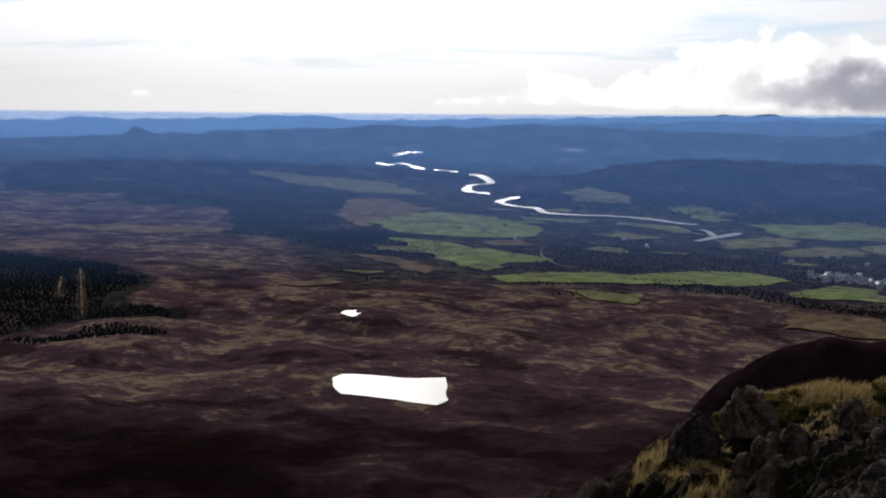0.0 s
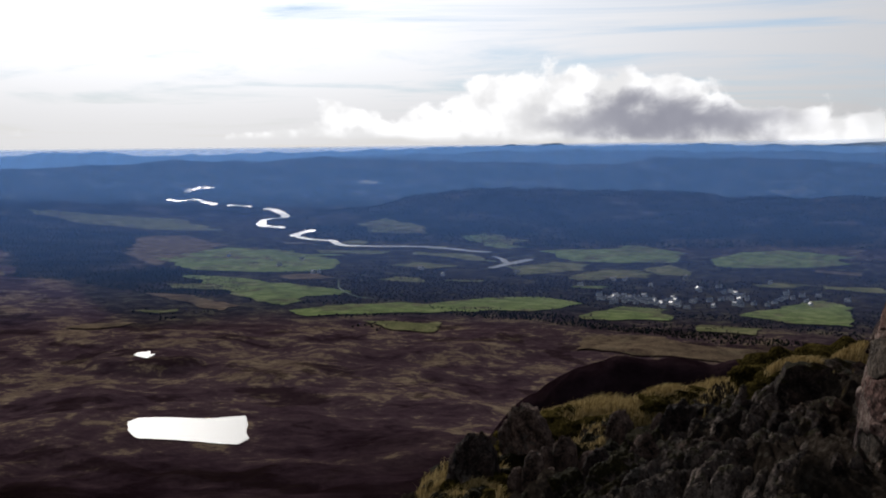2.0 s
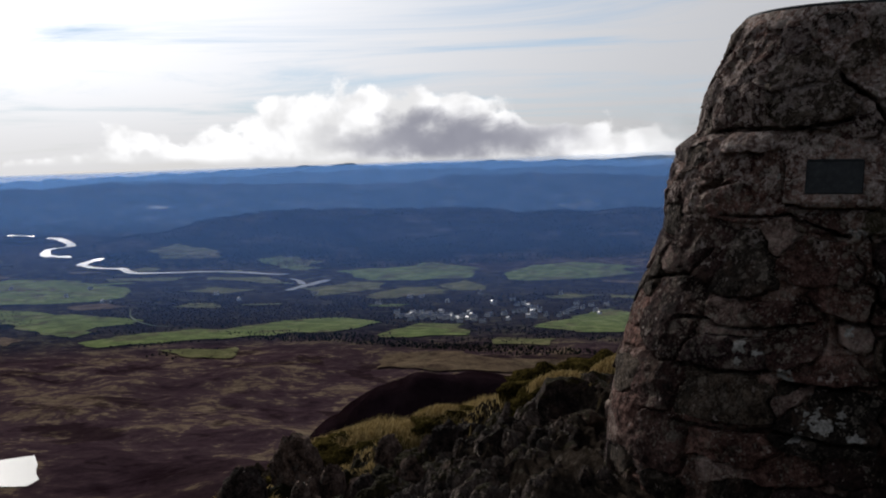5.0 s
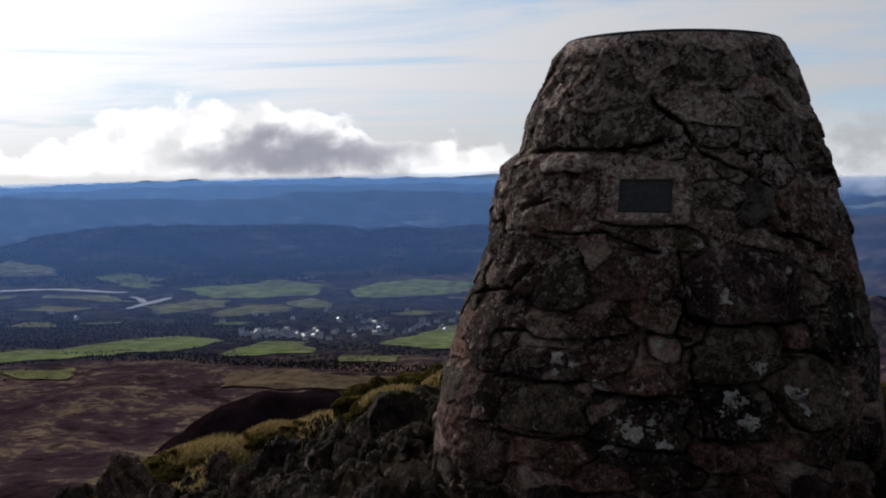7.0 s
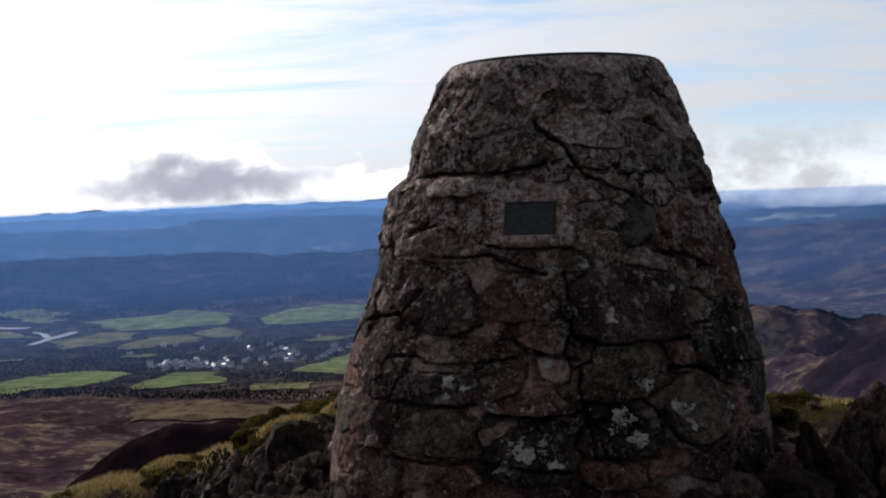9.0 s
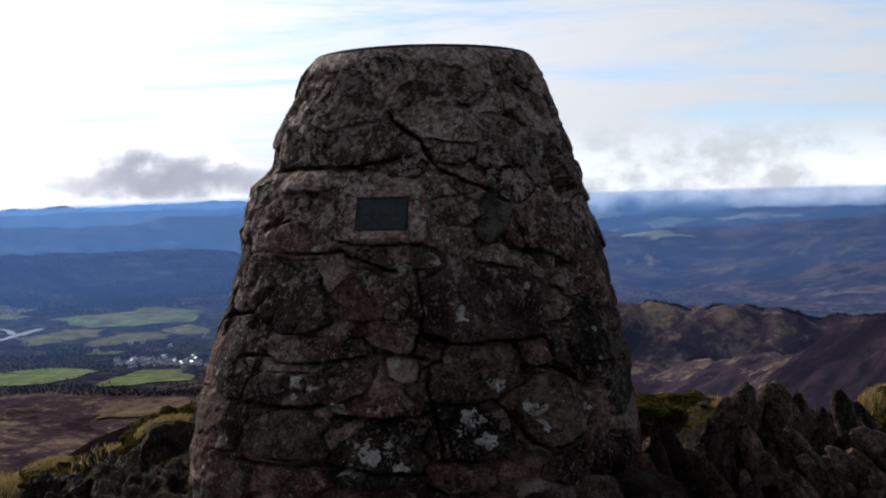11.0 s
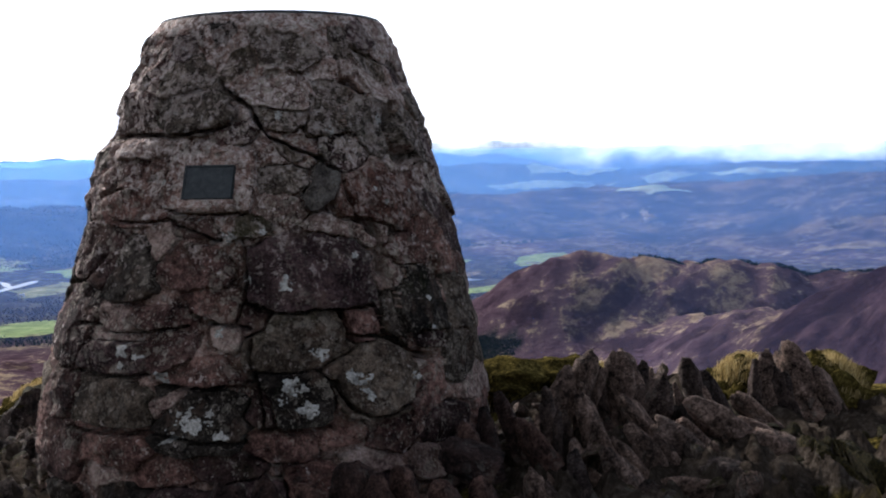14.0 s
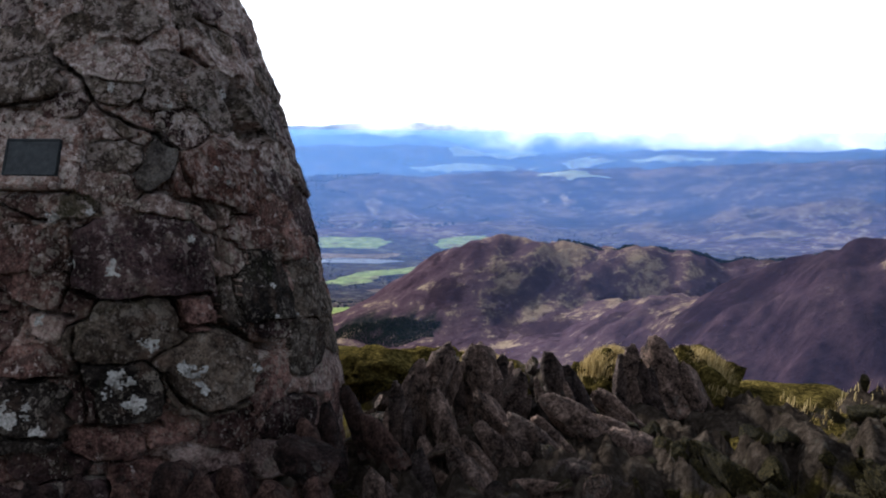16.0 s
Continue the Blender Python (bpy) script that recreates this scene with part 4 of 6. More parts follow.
def village():
    rng = random.Random(4)
    kinds = [build_house(k, "white rendered cottage with a slate roof") for k in range(4)]
    spots = []
    for cx, cy, spread, count in ((-345, 1340, 20, 26), (-300, 1320, 18, 14), (-240, 1400, 38, 18), (-190, 1450, 42, 14), (-290, 1490, 70, 10)):
        while count:
            x, y = rng.gauss(cx, spread), rng.gauss(cy, spread * 0.9)
            if all(math.hypot(x - p[0], y - p[1]) > 7 for p in spots):
                spots.append((x, y))
                count -= 1
    spots += [(-814, 1428), (-806, 1431), (-923, 1585), (-900, 1480), (-700, 1540), (-1040, 1560), (-560, 1560), (-640, 1480)]
    for k, (x, y) in enumerate(spots):
        m = pose(x, y, float(ground_height(x, y)) + 0.3, 0, 0, rng.uniform(-50, 50))
        if k < 4:
            kinds[k].matrix_world = m
        else:
            copy_thing(kinds[k % 4], m)


village()


# ---- the cairn ----
# its batter differs from side to side: height and radius on the left, towards the path, and on the right
BATTER = (
    ((-0.3, 0.25, 0.4, 0.6, 0.8, 1.1, 1.25, 1.36, 1.5, 1.575, 1.65, 1.83, 1.97, 2.09, 2.165), (1.17, 1.152, 1.14, 1.10, 1.035, 0.925, 0.885, 0.88, 0.845, 0.825, 0.735, 0.70, 0.62, 0.575, 0.505)),
    ((-0.3, 0.25, 0.43, 0.6, 0.76, 1.2, 1.4, 1.5, 1.64, 1.71, 1.9, 2.095, 2.165), (1.10, 1.04, 1.015, 0.985, 0.96, 0.846, 0.80, 0.76, 0.712, 0.69, 0.63, 0.55, 0.505)),
    ((-0.3, 0.44, 0.6, 0.76, 0.86, 1.0, 1.12, 1.27, 1.39, 1.56, 1.76, 1.86, 2.04, 2.165), (1.05, 0.985, 0.965, 0.945, 0.91, 0.89, 0.865, 0.83, 0.80, 0.75, 0.69, 0.645, 0.585, 0.51)),
)
CAIRN_TOP = 2.155


def cairn_radius(theta, z):
    """Radius of the face; theta in radians from the side towards the path."""
    left, front, right = (np.interp(z, *side) for side in BATTER)
    s = np.sin(theta)
    return front + (np.where(s < 0, left, right) - front) * s * s


# stones of the face, course by course from the top: (degrees round, height, width, depth of course, turn, sort of stone, how proud)
# sorts: g grey-green, d dark slaty, b brown, r red-brown, p crusted with old mortar, s smooth grey
STONES = [
    [(-14.3, 2.075, 0.28, 0.09, 0, "g", 0.2), (15.6, 1.989, 0.39, 0.17, -4, "g", 0.5), (49.3, 1.954, 0.28, 0.12, -30, "g", 0.3), (50.9, 1.824, 0.34, 0.11, -30, "p", 0.6), (80.5, 1.979, 0.19, 0.24, -10, "p", 0.4), (-27.1, 1.886, 0.33, 0.16, 4, "g", 0.5), (7.1, 1.825, 0.45, 0.16, 0, "p", 0.4), (-50.1, 1.735, 0.3, 0.21, -5, "b", 0.9), (-21.6, 1.727, 0.35, 0.18, -2, "g", 1.0), (10.7, 1.698, 0.23, 0.1, -8, "g", 0.5), (26.1, 1.694, 0.18, 0.16, -10, "g", 0.5), (41.3, 1.672, 0.24, 0.23, -10, "g", 0.8), (62.3, 1.638, 0.21, 0.27, -12, "g", 0.9)],
    [(-41.4, 1.573, 0.35, 0.11, 8, "p", 0.9), (-47.5, 1.479, 0.39, 0.12, 20, "b", 0.4), (-39.3, 1.338, 0.4, 0.16, 8, "b", 0.6), (12.5, 1.552, 0.16, 0.06, -20, "g", 0.3), (22.2, 1.417, 0.11, 0.3, -28, "s", 1.2), (41.5, 1.373, 0.43, 0.25, -10, "r", 0.9), (87.3, 1.415, 0.21, 0.3, -8, "b", 0.3), (23.4, 1.251, 0.23, 0.09, -6, "p", 0.6), (-51.5, 1.161, 0.31, 0.25, -20, "b", 0.8), (-35.2, 1.079, 0.26, 0.24, -6, "g", 0.6), (-14.4, 1.249, 0.36, 0.07, 0, "b", 0.4)],
    [(-15.9, 1.097, 0.34, 0.17, -6, "b", 0.5), (-9.8, 0.955, 0.3, 0.13, -12, "b", 0.4), (16.7, 1.061, 0.54, 0.31, -2, "d", 1.0), (47.1, 1.139, 0.23, 0.16, 6, "b", 0.6), (49.5, 0.901, 0.28, 0.3, -14, "g", 0.8), (38.8, 0.858, 0.1, 0.21, 5, "g", 0.3), (65.5, 1.109, 0.19, 0.23, -12, "b", 0.5), (69.2, 0.855, 0.25, 0.34, -8, "g", 0.6), (1.6, 0.879, 0.16, 0.14, -4, "b", 0.3), (28.0, 0.848, 0.17, 0.15, 0, "b", 0.7), (-25.8, 0.89, 0.32, 0.1, -3, "b", 0.5), (-5.8, 0.81, 0.15, 0.1, -2, "p", 0.3)],
    [(-57.1, 0.846, 0.37, 0.31, -25, "b", 0.6), (-38.8, 0.73, 0.36, 0.16, 2, "d", 0.8), (-21.5, 0.761, 0.22, 0.15, 6, "b", 0.4), (-10.0, 0.679, 0.37, 0.11, -4, "b", 0.8), (12.9, 0.809, 0.41, 0.24, 4, "g", 0.8), (31.9, 0.61, 0.38, 0.29, 14, "g", 1.0), (10.8, 0.58, 0.34, 0.22, -6, "g", 0.7), (-56.5, 0.563, 0.31, 0.21, -14, "b", 0.6), (-36.9, 0.557, 0.45, 0.2, 0, "g", 0.7), (-13.0, 0.483, 0.41, 0.24, 2, "g", 0.9), (-20.9, 0.564, 0.2, 0.08, 30, "p", 0.5)],
    [(2.6, 0.541, 0.14, 0.14, -20, "b", 0.4), (63.8, 0.656, 0.29, 0.28, -6, "g", 0.5), (51.0, 0.753, 0.21, 0.1, -10, "b", 0.3), (47.0, 0.541, 0.26, 0.15, 30, "b", 0.5), (-34.3, 0.36, 0.4, 0.16, -2, "b", 0.6), (-53.6, 0.323, 0.38, 0.23, -10, "b", 0.6), (7.7, 0.388, 0.29, 0.12, -3, "b", 0.3), (22.1, 0.414, 0.21, 0.12, 5, "b", 0.4), (34.6, 0.384, 0.24, 0.15, 12, "b", 0.3), (53.9, 0.37, 0.33, 0.18, -10, "b", 0.5), (-5.8, 0.305, 0.3, 0.12, -3, "b", 0.4), (-20.5, 0.281, 0.26, 0.12, 0, "b", 0.4)],
]
# open joints: half width, then (degrees round, height) along each
CRACKS = [
    (0.017, [(-12.7, 1.852), (-7.0, 1.792), (-0.4, 1.741), (2.1, 1.673), (5.8, 1.615), (12.1, 1.587), (17.4, 1.556), (23.5, 1.515), (27.6, 1.455), (28.8, 1.359), (31.0, 1.285), (35.3, 1.24)]),
    (0.029, [(35.3, 1.24), (37.3, 1.193), (37.4, 1.101), (37.8, 1.031), (36.6, 0.93), (34.0, 0.854)]),
    (0.055, [(54.3, 1.720), (51.1, 1.64), (51.6, 1.543), (59.3, 1.519)]),
    (0.0115, [(-50.9, 0.644), (-38.7, 0.644), (-26.6, 0.677)]),
    (0.0115, [(-0.1, 0.931), (15.5, 0.912), (24.4, 0.9), (33.4, 0.909)]),
    (0.0138, [(21.1, 0.626), (23.7, 0.53), (29.2, 0.465), (35.6, 0.485), (44.9, 0.564)]),
    (0.008, [(-1.3, 1.208), (-0.5, 1.054), (-0.7, 0.931)]),
    (0.0092, [(-28.6, 1.505), (-26.4, 1.312), (-11.4, 1.303), (-0.1, 1.311)]),
    (0.0092, [(-45.3, 1.275), (-24.9, 1.271), (-7.8, 1.204)]),
    (0.0115, [(-11.6, 0.861), (0.9, 0.842)]),
    (0.0138, [(-23.4, 0.632), (-8.8, 0.614), (0.5, 0.641)]),
    (0.0138, [(-66.0, 1.643), (-35.5, 1.633), (-17.9, 1.637), (-8.7, 1.673)]),
    (0.0092, [(42.0, 2.019), (52.0, 1.976), (64.3, 1.899)]),
    (0.0161, [(34.6, 1.956), (35.6, 1.854), (45.6, 1.804)]),
    (0.0207, [(42.7, 0.694), (52.4, 0.664)]),
    (0.0115, [(-77.6, 0.968), (-51.8, 1.026), (-46.2, 1.124)]),
    (0.0092, [(-54.3, 0.844), (-36.6, 0.827), (-16.6, 0.851)]),
    (0.0207, [(-55.8, 1.382), (-48.0, 1.431)]),
    (0.0138, [(22.8, 0.9), (24.8, 0.794), (34.5, 0.781), (44.8, 0.699)]),
    (0.0092, [(1.3, 0.814), (1.6, 0.641), (2.8, 0.468)]),
    (0.0138, [(-47.7, 0.411), (-24.5, 0.443), (-0.9, 0.404)]),
    (0.0161, [(2.8, 0.451), (19.3, 0.441)]),
    (0.0092, [(73.1, 1.494), (77.8, 1.314), (61.0, 1.151)]),
    (0.0115, [(39.5, 1.041), (42.0, 0.797)]),
]
# rosettes of lichen: (degrees round, height, radius)
LICHENS = [
    (26.5, 1.64, 0.026), (8.8, 1.708, 0.021), (37.9, 1.395, 0.012), (40.7, 1.338, 0.012), (52.2, 1.379, 0.014), (-5.5, 1.22, 0.03), (-32.7, 0.767, 0.028), (-33.2, 0.699, 0.019), (-28.6, 0.737, 0.016), (-15.2, 0.497, 0.041), (-12.5, 0.483, 0.029), (-18.9, 0.429, 0.03), (-9.0, 0.489, 0.018),
    (-6.0, 0.432, 0.029), (-9.1, 0.521, 0.013), (10.0, 0.626, 0.038), (11.9, 0.61, 0.022), (13.9, 0.525, 0.038), (7.7, 0.569, 0.018), (25.9, 0.62, 0.045), (24.0, 0.649, 0.025), (28.2, 0.558, 0.021), (42.0, 0.612, 0.021), (17.6, 0.736, 0.029), (15.6, 0.753, 0.016), (9.4, 1.018, 0.029),
    (-0.6, 1.049, 0.014), (28.6, 1.126, 0.014), (61.7, 0.771, 0.022), (50.6, 0.923, 0.012), (-22.0, 0.655, 0.027), (46.6, 1.695, 0.027), (49.7, 0.802, 0.012), (-7.3, 0.834, 0.02), (3.3, 1.234, 0.016), (-29.5, 1.436, 0.014), (87.0, 1.86, 0.021), (-14.6, 1.281, 0.014),
]
PLAQUE_T, PLAQUE_Z = radians(-12.6), 1.436
PANEL = (radians(-26.5), radians(1.4), 1.315, 1.570)   # the flat of mortar round the plaque


def face_distance(u, z, points):
    """Distance on the unrolled face to a line through the points, and how far along it."""
    best, along = np.full(u.shape, 9.0), np.zeros(u.shape)
    for k, ((at, az), (bt, bz)) in enumerate(zip(points, points[1:])):
        ax, bx = radians(at) * 0.85, radians(bt) * 0.85
        ex, ez = bx - ax, bz - az
        s = np.clip(((u - ax) * ex + (z - az) * ez) / (ex * ex + ez * ez), 0, 1)
        d = np.hypot(u - ax - s * ex, z - az - s * ez)
        along = np.where(d < best, (k + s) / (len(points) - 1), along)
        best = np.minimum(best, d)
    return best, along


def cairn_stones():
    """All stones as (u, z, half width, half height, turn, sort, proud), the sides and back filled at random."""
    rng = random.Random(12)
    stones = []
    for row in STONES:
        for t, z, w, h, turn, sort, proud in row:
            # widths are along the true face, u is along a face of radius 0.85
            stones.append((radians(t) * 0.85, z, 0.5 * w * 0.85 / float(cairn_radius(radians(t), z)), 0.5 * h, radians(turn), sort, proud))
    for _ in range(9000):
        u, z = rng.uniform(-2.67, 2.67), rng.uniform(0.0, 2.08)
        a, b = rng.uniform(0.07, 0.17), rng.uniform(0.045, 0.10)
        if abs(u + 0.187) < 0.27 and 1.27 < z < 1.6:
            continue
        if all(((u - s[0]) / (a * 0.62 + s[2])) ** 2 + ((z - s[1]) / (b * 0.62 + s[3])) ** 2 > 1 for s in stones):
            stones.append((u, z, a, b, rng.uniform(-0.25, 0.25), rng.choice("gpgbdpb"), rng.uniform(0.1, 0.6)))
    return stones


def build_cairn():
    cairn = thing("cairn", "tall round mortared stone cairn with lichen and a metal plaque", "cairn")
    turn = np.radians(np.concatenate([np.arange(-180, -108, 2.0), np.arange(-108, 108, 0.32), np.arange(108, 180, 2.0)]))
    up = np.linspace(-0.3, CAIRN_TOP, 490)
    theta, z = np.meshgrid(turn, up, indexing="ij")
    u = theta * 0.85
    # everything below is laid out on a slightly crumpled copy of the face, which makes all the edges ragged
    wu = u + 0.030 * fbm(u * 7, z * 7, 3, 101) + 0.009 * fbm(u * 34, z * 34, 3, 103)
    wz = z + 0.026 * fbm(u * 7, z * 7, 3, 105) + 0.009 * fbm(u * 34, z * 34, 3, 107)
    first, second = np.full(u.shape, 9.0), np.full(u.shape, 9.0)
    owner, size = np.full(u.shape, -1), np.full(u.shape, 0.1)
    stones = cairn_stones()
    body = np.zeros(u.shape)
    for k, (su, sz, a, b, turned, sort, proud) in enumerate(stones):
        near = (np.abs(u - su) < 1.6 * (a + b)) & (np.abs(z - sz) < 1.6 * (a + b))
        x, y = wu[near] - su, wz[near] - sz
        c, s = math.cos(turned), math.sin(turned)
        x, y = c * x + s * y, c * y - s * x
        rng = random.Random(k * 7 + 3)
        p = rng.uniform(4.0, 8.0)
        lop = np.clip(1 + rng.uniform(-0.22, 0.22) * x / a, 0.6, 1.4)     # one end deeper than the other
        d = ((np.abs(x) / (a * np.clip(1 + rng.uniform(-0.15, 0.15) * y / b, 0.6, 1.4))) ** p + (np.abs(y) / (b * lop)) ** p) ** (1 / p)
        for _ in range(3):     # corners knocked off
            way = rng.uniform(0, 6.283)
            far = 1 / max(abs(math.cos(way)) / a, abs(math.sin(way)) / b)
            d = np.maximum(d, (x * math.cos(way) + y * math.sin(way)) / (far * rng.uniform(0.86, 1.15)))
        # broken faces: a few planes cut back from the middle
        flat = np.full(x.shape, 0.046 * proud)
        for _ in range(4):
            way = rng.uniform(0, 6.283)
            flat = np.minimum(flat, 0.008 + 0.046 * proud - rng.uniform(0.06, 0.22) * (x * math.cos(way) + y * math.sin(way) - rng.uniform(0.1, 0.6) * a))
        lean = rng.uniform(-0.10, 0.10) * x + (rng.uniform(-0.22, 0.10)) * y
        shape = np.maximum(flat, -0.012) + lean - 0.024 + 0.020 * fbm(x * 9 + k, y * 12, 5, 111 + k) * (0.5 if sort in "ds" else 1.2)
        old1, old2 = first[near], second[near]
        mine = d < old1
        second[near] = np.where(mine, old1, np.minimum(old2, d))
        first[near] = np.where(mine, d, old1)
        owner[near] = np.where(mine, k, owner[near])
        size[near] = np.where(mine, min(a, b), size[near])
        body[near] = np.where(mine, shape, body[near])
    reach = 1.13 + 0.22 * fbm(u * 6, z * 6, 3, 121) - 0.08 * ramp01(z, 1.2, 2.0)   # mortar laps over the upper stones
    edge = np.minimum((reach - first), 0.8 * (second - first)) * size
    rough = fbm(u * 11, z * 11, 5, 131)
    bed = -0.030 + 0.018 * ramp01(z, 0.9, 1.7) + 0.040 * rough + 0.012 * fbm(u * 45, z * 45, 3, 137)
    worn = ramp01(fbm(u * 4.5, z * 4.5, 3, 141), -0.02, 0.22) * (1 - 0.9 * ramp01(z, 1.45, 1.9)) * (1 - 0.7 * ramp01(-u, 0.62, 0.85))
    crumbly = 0.016 * fbm(u * 22, z * 22, 4, 181) + 0.010 * (0.25 - np.abs(fbm(u * 15, z * 19, 3, 191)))
    inner = ramp01(edge, 0.0, 0.009)
    out = bed * (1 - inner) + body * inner - 0.042 * worn * np.exp(-(np.maximum(edge, -0.005) / 0.0050) ** 2)
    out = out + crumbly * (1.3 - 0.7 * inner) * (1 - 0.55 * ramp01(z, 1.3, 1.8))
    for half, points in CRACKS:
        d, along = face_distance(wu, wz, points)
        wide = 0.72 * half * (0.45 + 1.1 * (0.5 + value_noise(along * len(points) * 1.3, along * 0, 7)))
        out = out - min(0.14, 5.0 * half + 0.02) * ramp01(-d, -1.1 * wide, -0.55 * wide)
    out = out * (1 - 0.4 * ramp01(np.abs(theta), 1.0, 1.35))
    # the upper rim is plastered smooth under the plate
    cap = ramp01(z, 2.06, 2.12)
    out = out * (1 - cap) + (0.002 + 0.006 * rough) * cap
    t0, t1, z0, z1 = PANEL
    edge_of_panel = np.minimum(np.minimum(wu - t0 * 0.85, t1 * 0.85 - wu), np.minimum(wz - z0, z1 - wz))
    on_panel = ramp01(edge_of_panel, -0.002, 0.012)
    plane = 0.786 / np.cos(theta - PLAQUE_T) - 0.40 * (z - PLAQUE_Z) - cairn_radius(theta, z)
    out = out * (1 - on_panel) + (plane + 0.007 * fbm(u * 26, z * 26, 4, 151)) * on_panel
    owner = np.where(edge > 0.001, owner, -1)
    owner = np.where((edge_of_panel > 0.003), -2, owner)
    for k, (t, sz, r) in enumerate(LICHENS):
        d = np.hypot(u - radians(t) * 0.85, z - sz) * (1 + 0.7 * fbm(u * 30, z * 30, 3, 161 + k))
        lobes = 1 + 0.22 * np.sin(5 * np.arctan2(z - sz, u - radians(t) * 0.85) + k)
        here = (d < r * lobes * 0.85) & (fbm(u * 60, z * 60, 2, 171) > -0.24)
        owner = np.where(here, -10 - k, owner)
        out = out + 0.0025 * here
    r = cairn_radius(theta, z) + out
    verts = np.stack([r * np.sin(theta), -r * np.cos(theta), z], -1).reshape(-1, 3)
    n, m = u.shape
    i, j = np.meshgrid(np.arange(n), np.arange(m - 1), indexing="ij")
    k2 = ((i + 1) % n) * m
    quads = np.stack([i * m + j, k2 + j, k2 + j + 1, i * m + j + 1], -1).reshape(-1, 4)
    of_face = owner[:, :-1].ravel()
    for k in np.unique(of_face):
        faces = quads[of_face == k]
        if k >= 0 and len(faces) < 30:
            continue
        used, index = np.unique(faces, return_inverse=True)
        name, mat, label = "stone", STONE, ""
        if k == -1:
            faces_left = np.isin(of_face, [q for q in np.unique(of_face) if q >= 0 and (of_face == q).sum() < 30]) | (of_face == -1)
            faces = quads[faces_left]
            used, index = np.unique(faces, return_inverse=True)
            name, mat, label = "mortar_core", MORTAR, "rough grey-brown mortar between the stones"
        elif k == -2:
            name, mat, label = "plaque_surround", MORTAR, "pale mortar panel set round the plaque"
        elif k <= -10:
            name, mat, label = "lichen_rosette", LICHEN, "pale grey lichen rosette"
        else:
            mat = SORTS[stones[k][5]]
        ob = mesh_object(name, verts[used].tolist(), index.reshape(-1, 4).tolist(), mat)
        ob.parent = cairn
        if label:
            ob["label"] = label
    # the indicator plate on the top, with a rolled rim
    bm = bmesh.new()
    profile = ((0.490, 2.166), (0.504, 2.169), (0.511, 2.164), (0.511, 2.152), (0.503, 2.148), (0.30, 2.146))
    prev = None
    for rr, zz in profile:
        ring = [bm.verts.new((rr * math.sin(k * math.pi / 48), -rr * math.cos(k * math.pi / 48), zz)) for k in range(96)]
        if prev:
            for k in range(96):
                bm.faces.new((prev[k], ring[k], ring[(k + 1) % 96], prev[(k + 1) % 96]))
        else:
            bm.faces.new(list(reversed(ring)))
        prev = ring
    bm.faces.new(prev)
    bmesh.ops.recalc_face_normals(bm, faces=bm.faces)
    part("indicator_plate", bm, METAL, cairn, "dark round bronze plate on the top", smooth=False)
    # the plaque, leaning back with the face
    base = Vector((0.786 * math.sin(PLAQUE_T), -0.786 * math.cos(PLAQUE_T), PLAQUE_Z))
    m = Matrix.Translation(base) @ Matrix.Rotation(PLAQUE_T, 4, "Z") @ Matrix.Rotation(-math.atan(0.40), 4, "X")
    plaque = part("plaque", plate(m @ Matrix.Translation((0.0, -0.002, 0.0)), 0.222, 0.152, 0.022, 0.004, 0.0, 0.0), METAL, cairn, "dark bronze plaque with worn lettering")
    rim = bmesh.new()
    for x, y, wide, high in ((0, 0.070, 0.218, 0.008), (0, -0.070, 0.218, 0.008), (-0.105, 0, 0.008, 0.132), (0.105, 0, 0.008, 0.132)):
        piece = plate(m @ Matrix.Translation((x, -0.014, y)), wide, high, 0.008, 0.002, 0.0, 0.0)
        me = bpy.data.meshes.new("rim")
        piece.to_mesh(me)
        piece.free()
        rim.from_mesh(me)
        bpy.data.meshes.remove(me)
    part("rim", rim, METAL, plaque)
    part("plaque_sill", plate(m @ Matrix.Translation((0.004, -0.006, -0.104)), 0.255, 0.052, 0.040, 0.006, 0.0, 0.003), MORTAR, cairn, smooth=True)
    for row in range(5):
        for k in range(2 if row % 2 else 3):
            wide = (0.05, 0.042, 0.06, 0.05, 0.046)[(row + k) % 5]
            x = (-0.06 + k * 0.06) if row % 2 == 0 else (-0.035 + k * 0.07)
            part("lettering_bar", plate(m @ Matrix.Translation((x, -0.0122, 0.050 - row * 0.025)), wide, 0.008, 0.003, 0.001, 0.0, 0.0), METAL, plaque)
    return cairn


def plate(m, wide, high, thick, bevel, lean, rough):
    """A bevelled slab facing -y of m, its back sunk into what it hangs on."""
    bm = bmesh.new()
    bmesh.ops.create_cube(bm, size=1)
    bmesh.ops.scale(bm, verts=bm.verts, vec=(wide, thick, high))
    bmesh.ops.bevel(bm, geom=bm.edges[:], offset=bevel, segments=2, affect="EDGES")
    if rough:
        bmesh.ops.subdivide_edges(bm, edges=[e for e in bm.edges if e.calc_length() > 0.05], cuts=9, use_grid_fill=True)
        for v in bm.verts:
            v.co += Vector((0.6, 1, 0.6)) * rough * 1.6 * noise.fractal(v.co * 16, 1.0, 2.0, 4)
    bmesh.ops.transform(bm, matrix=m, verts=bm.verts)
    return bm


build_cairn()


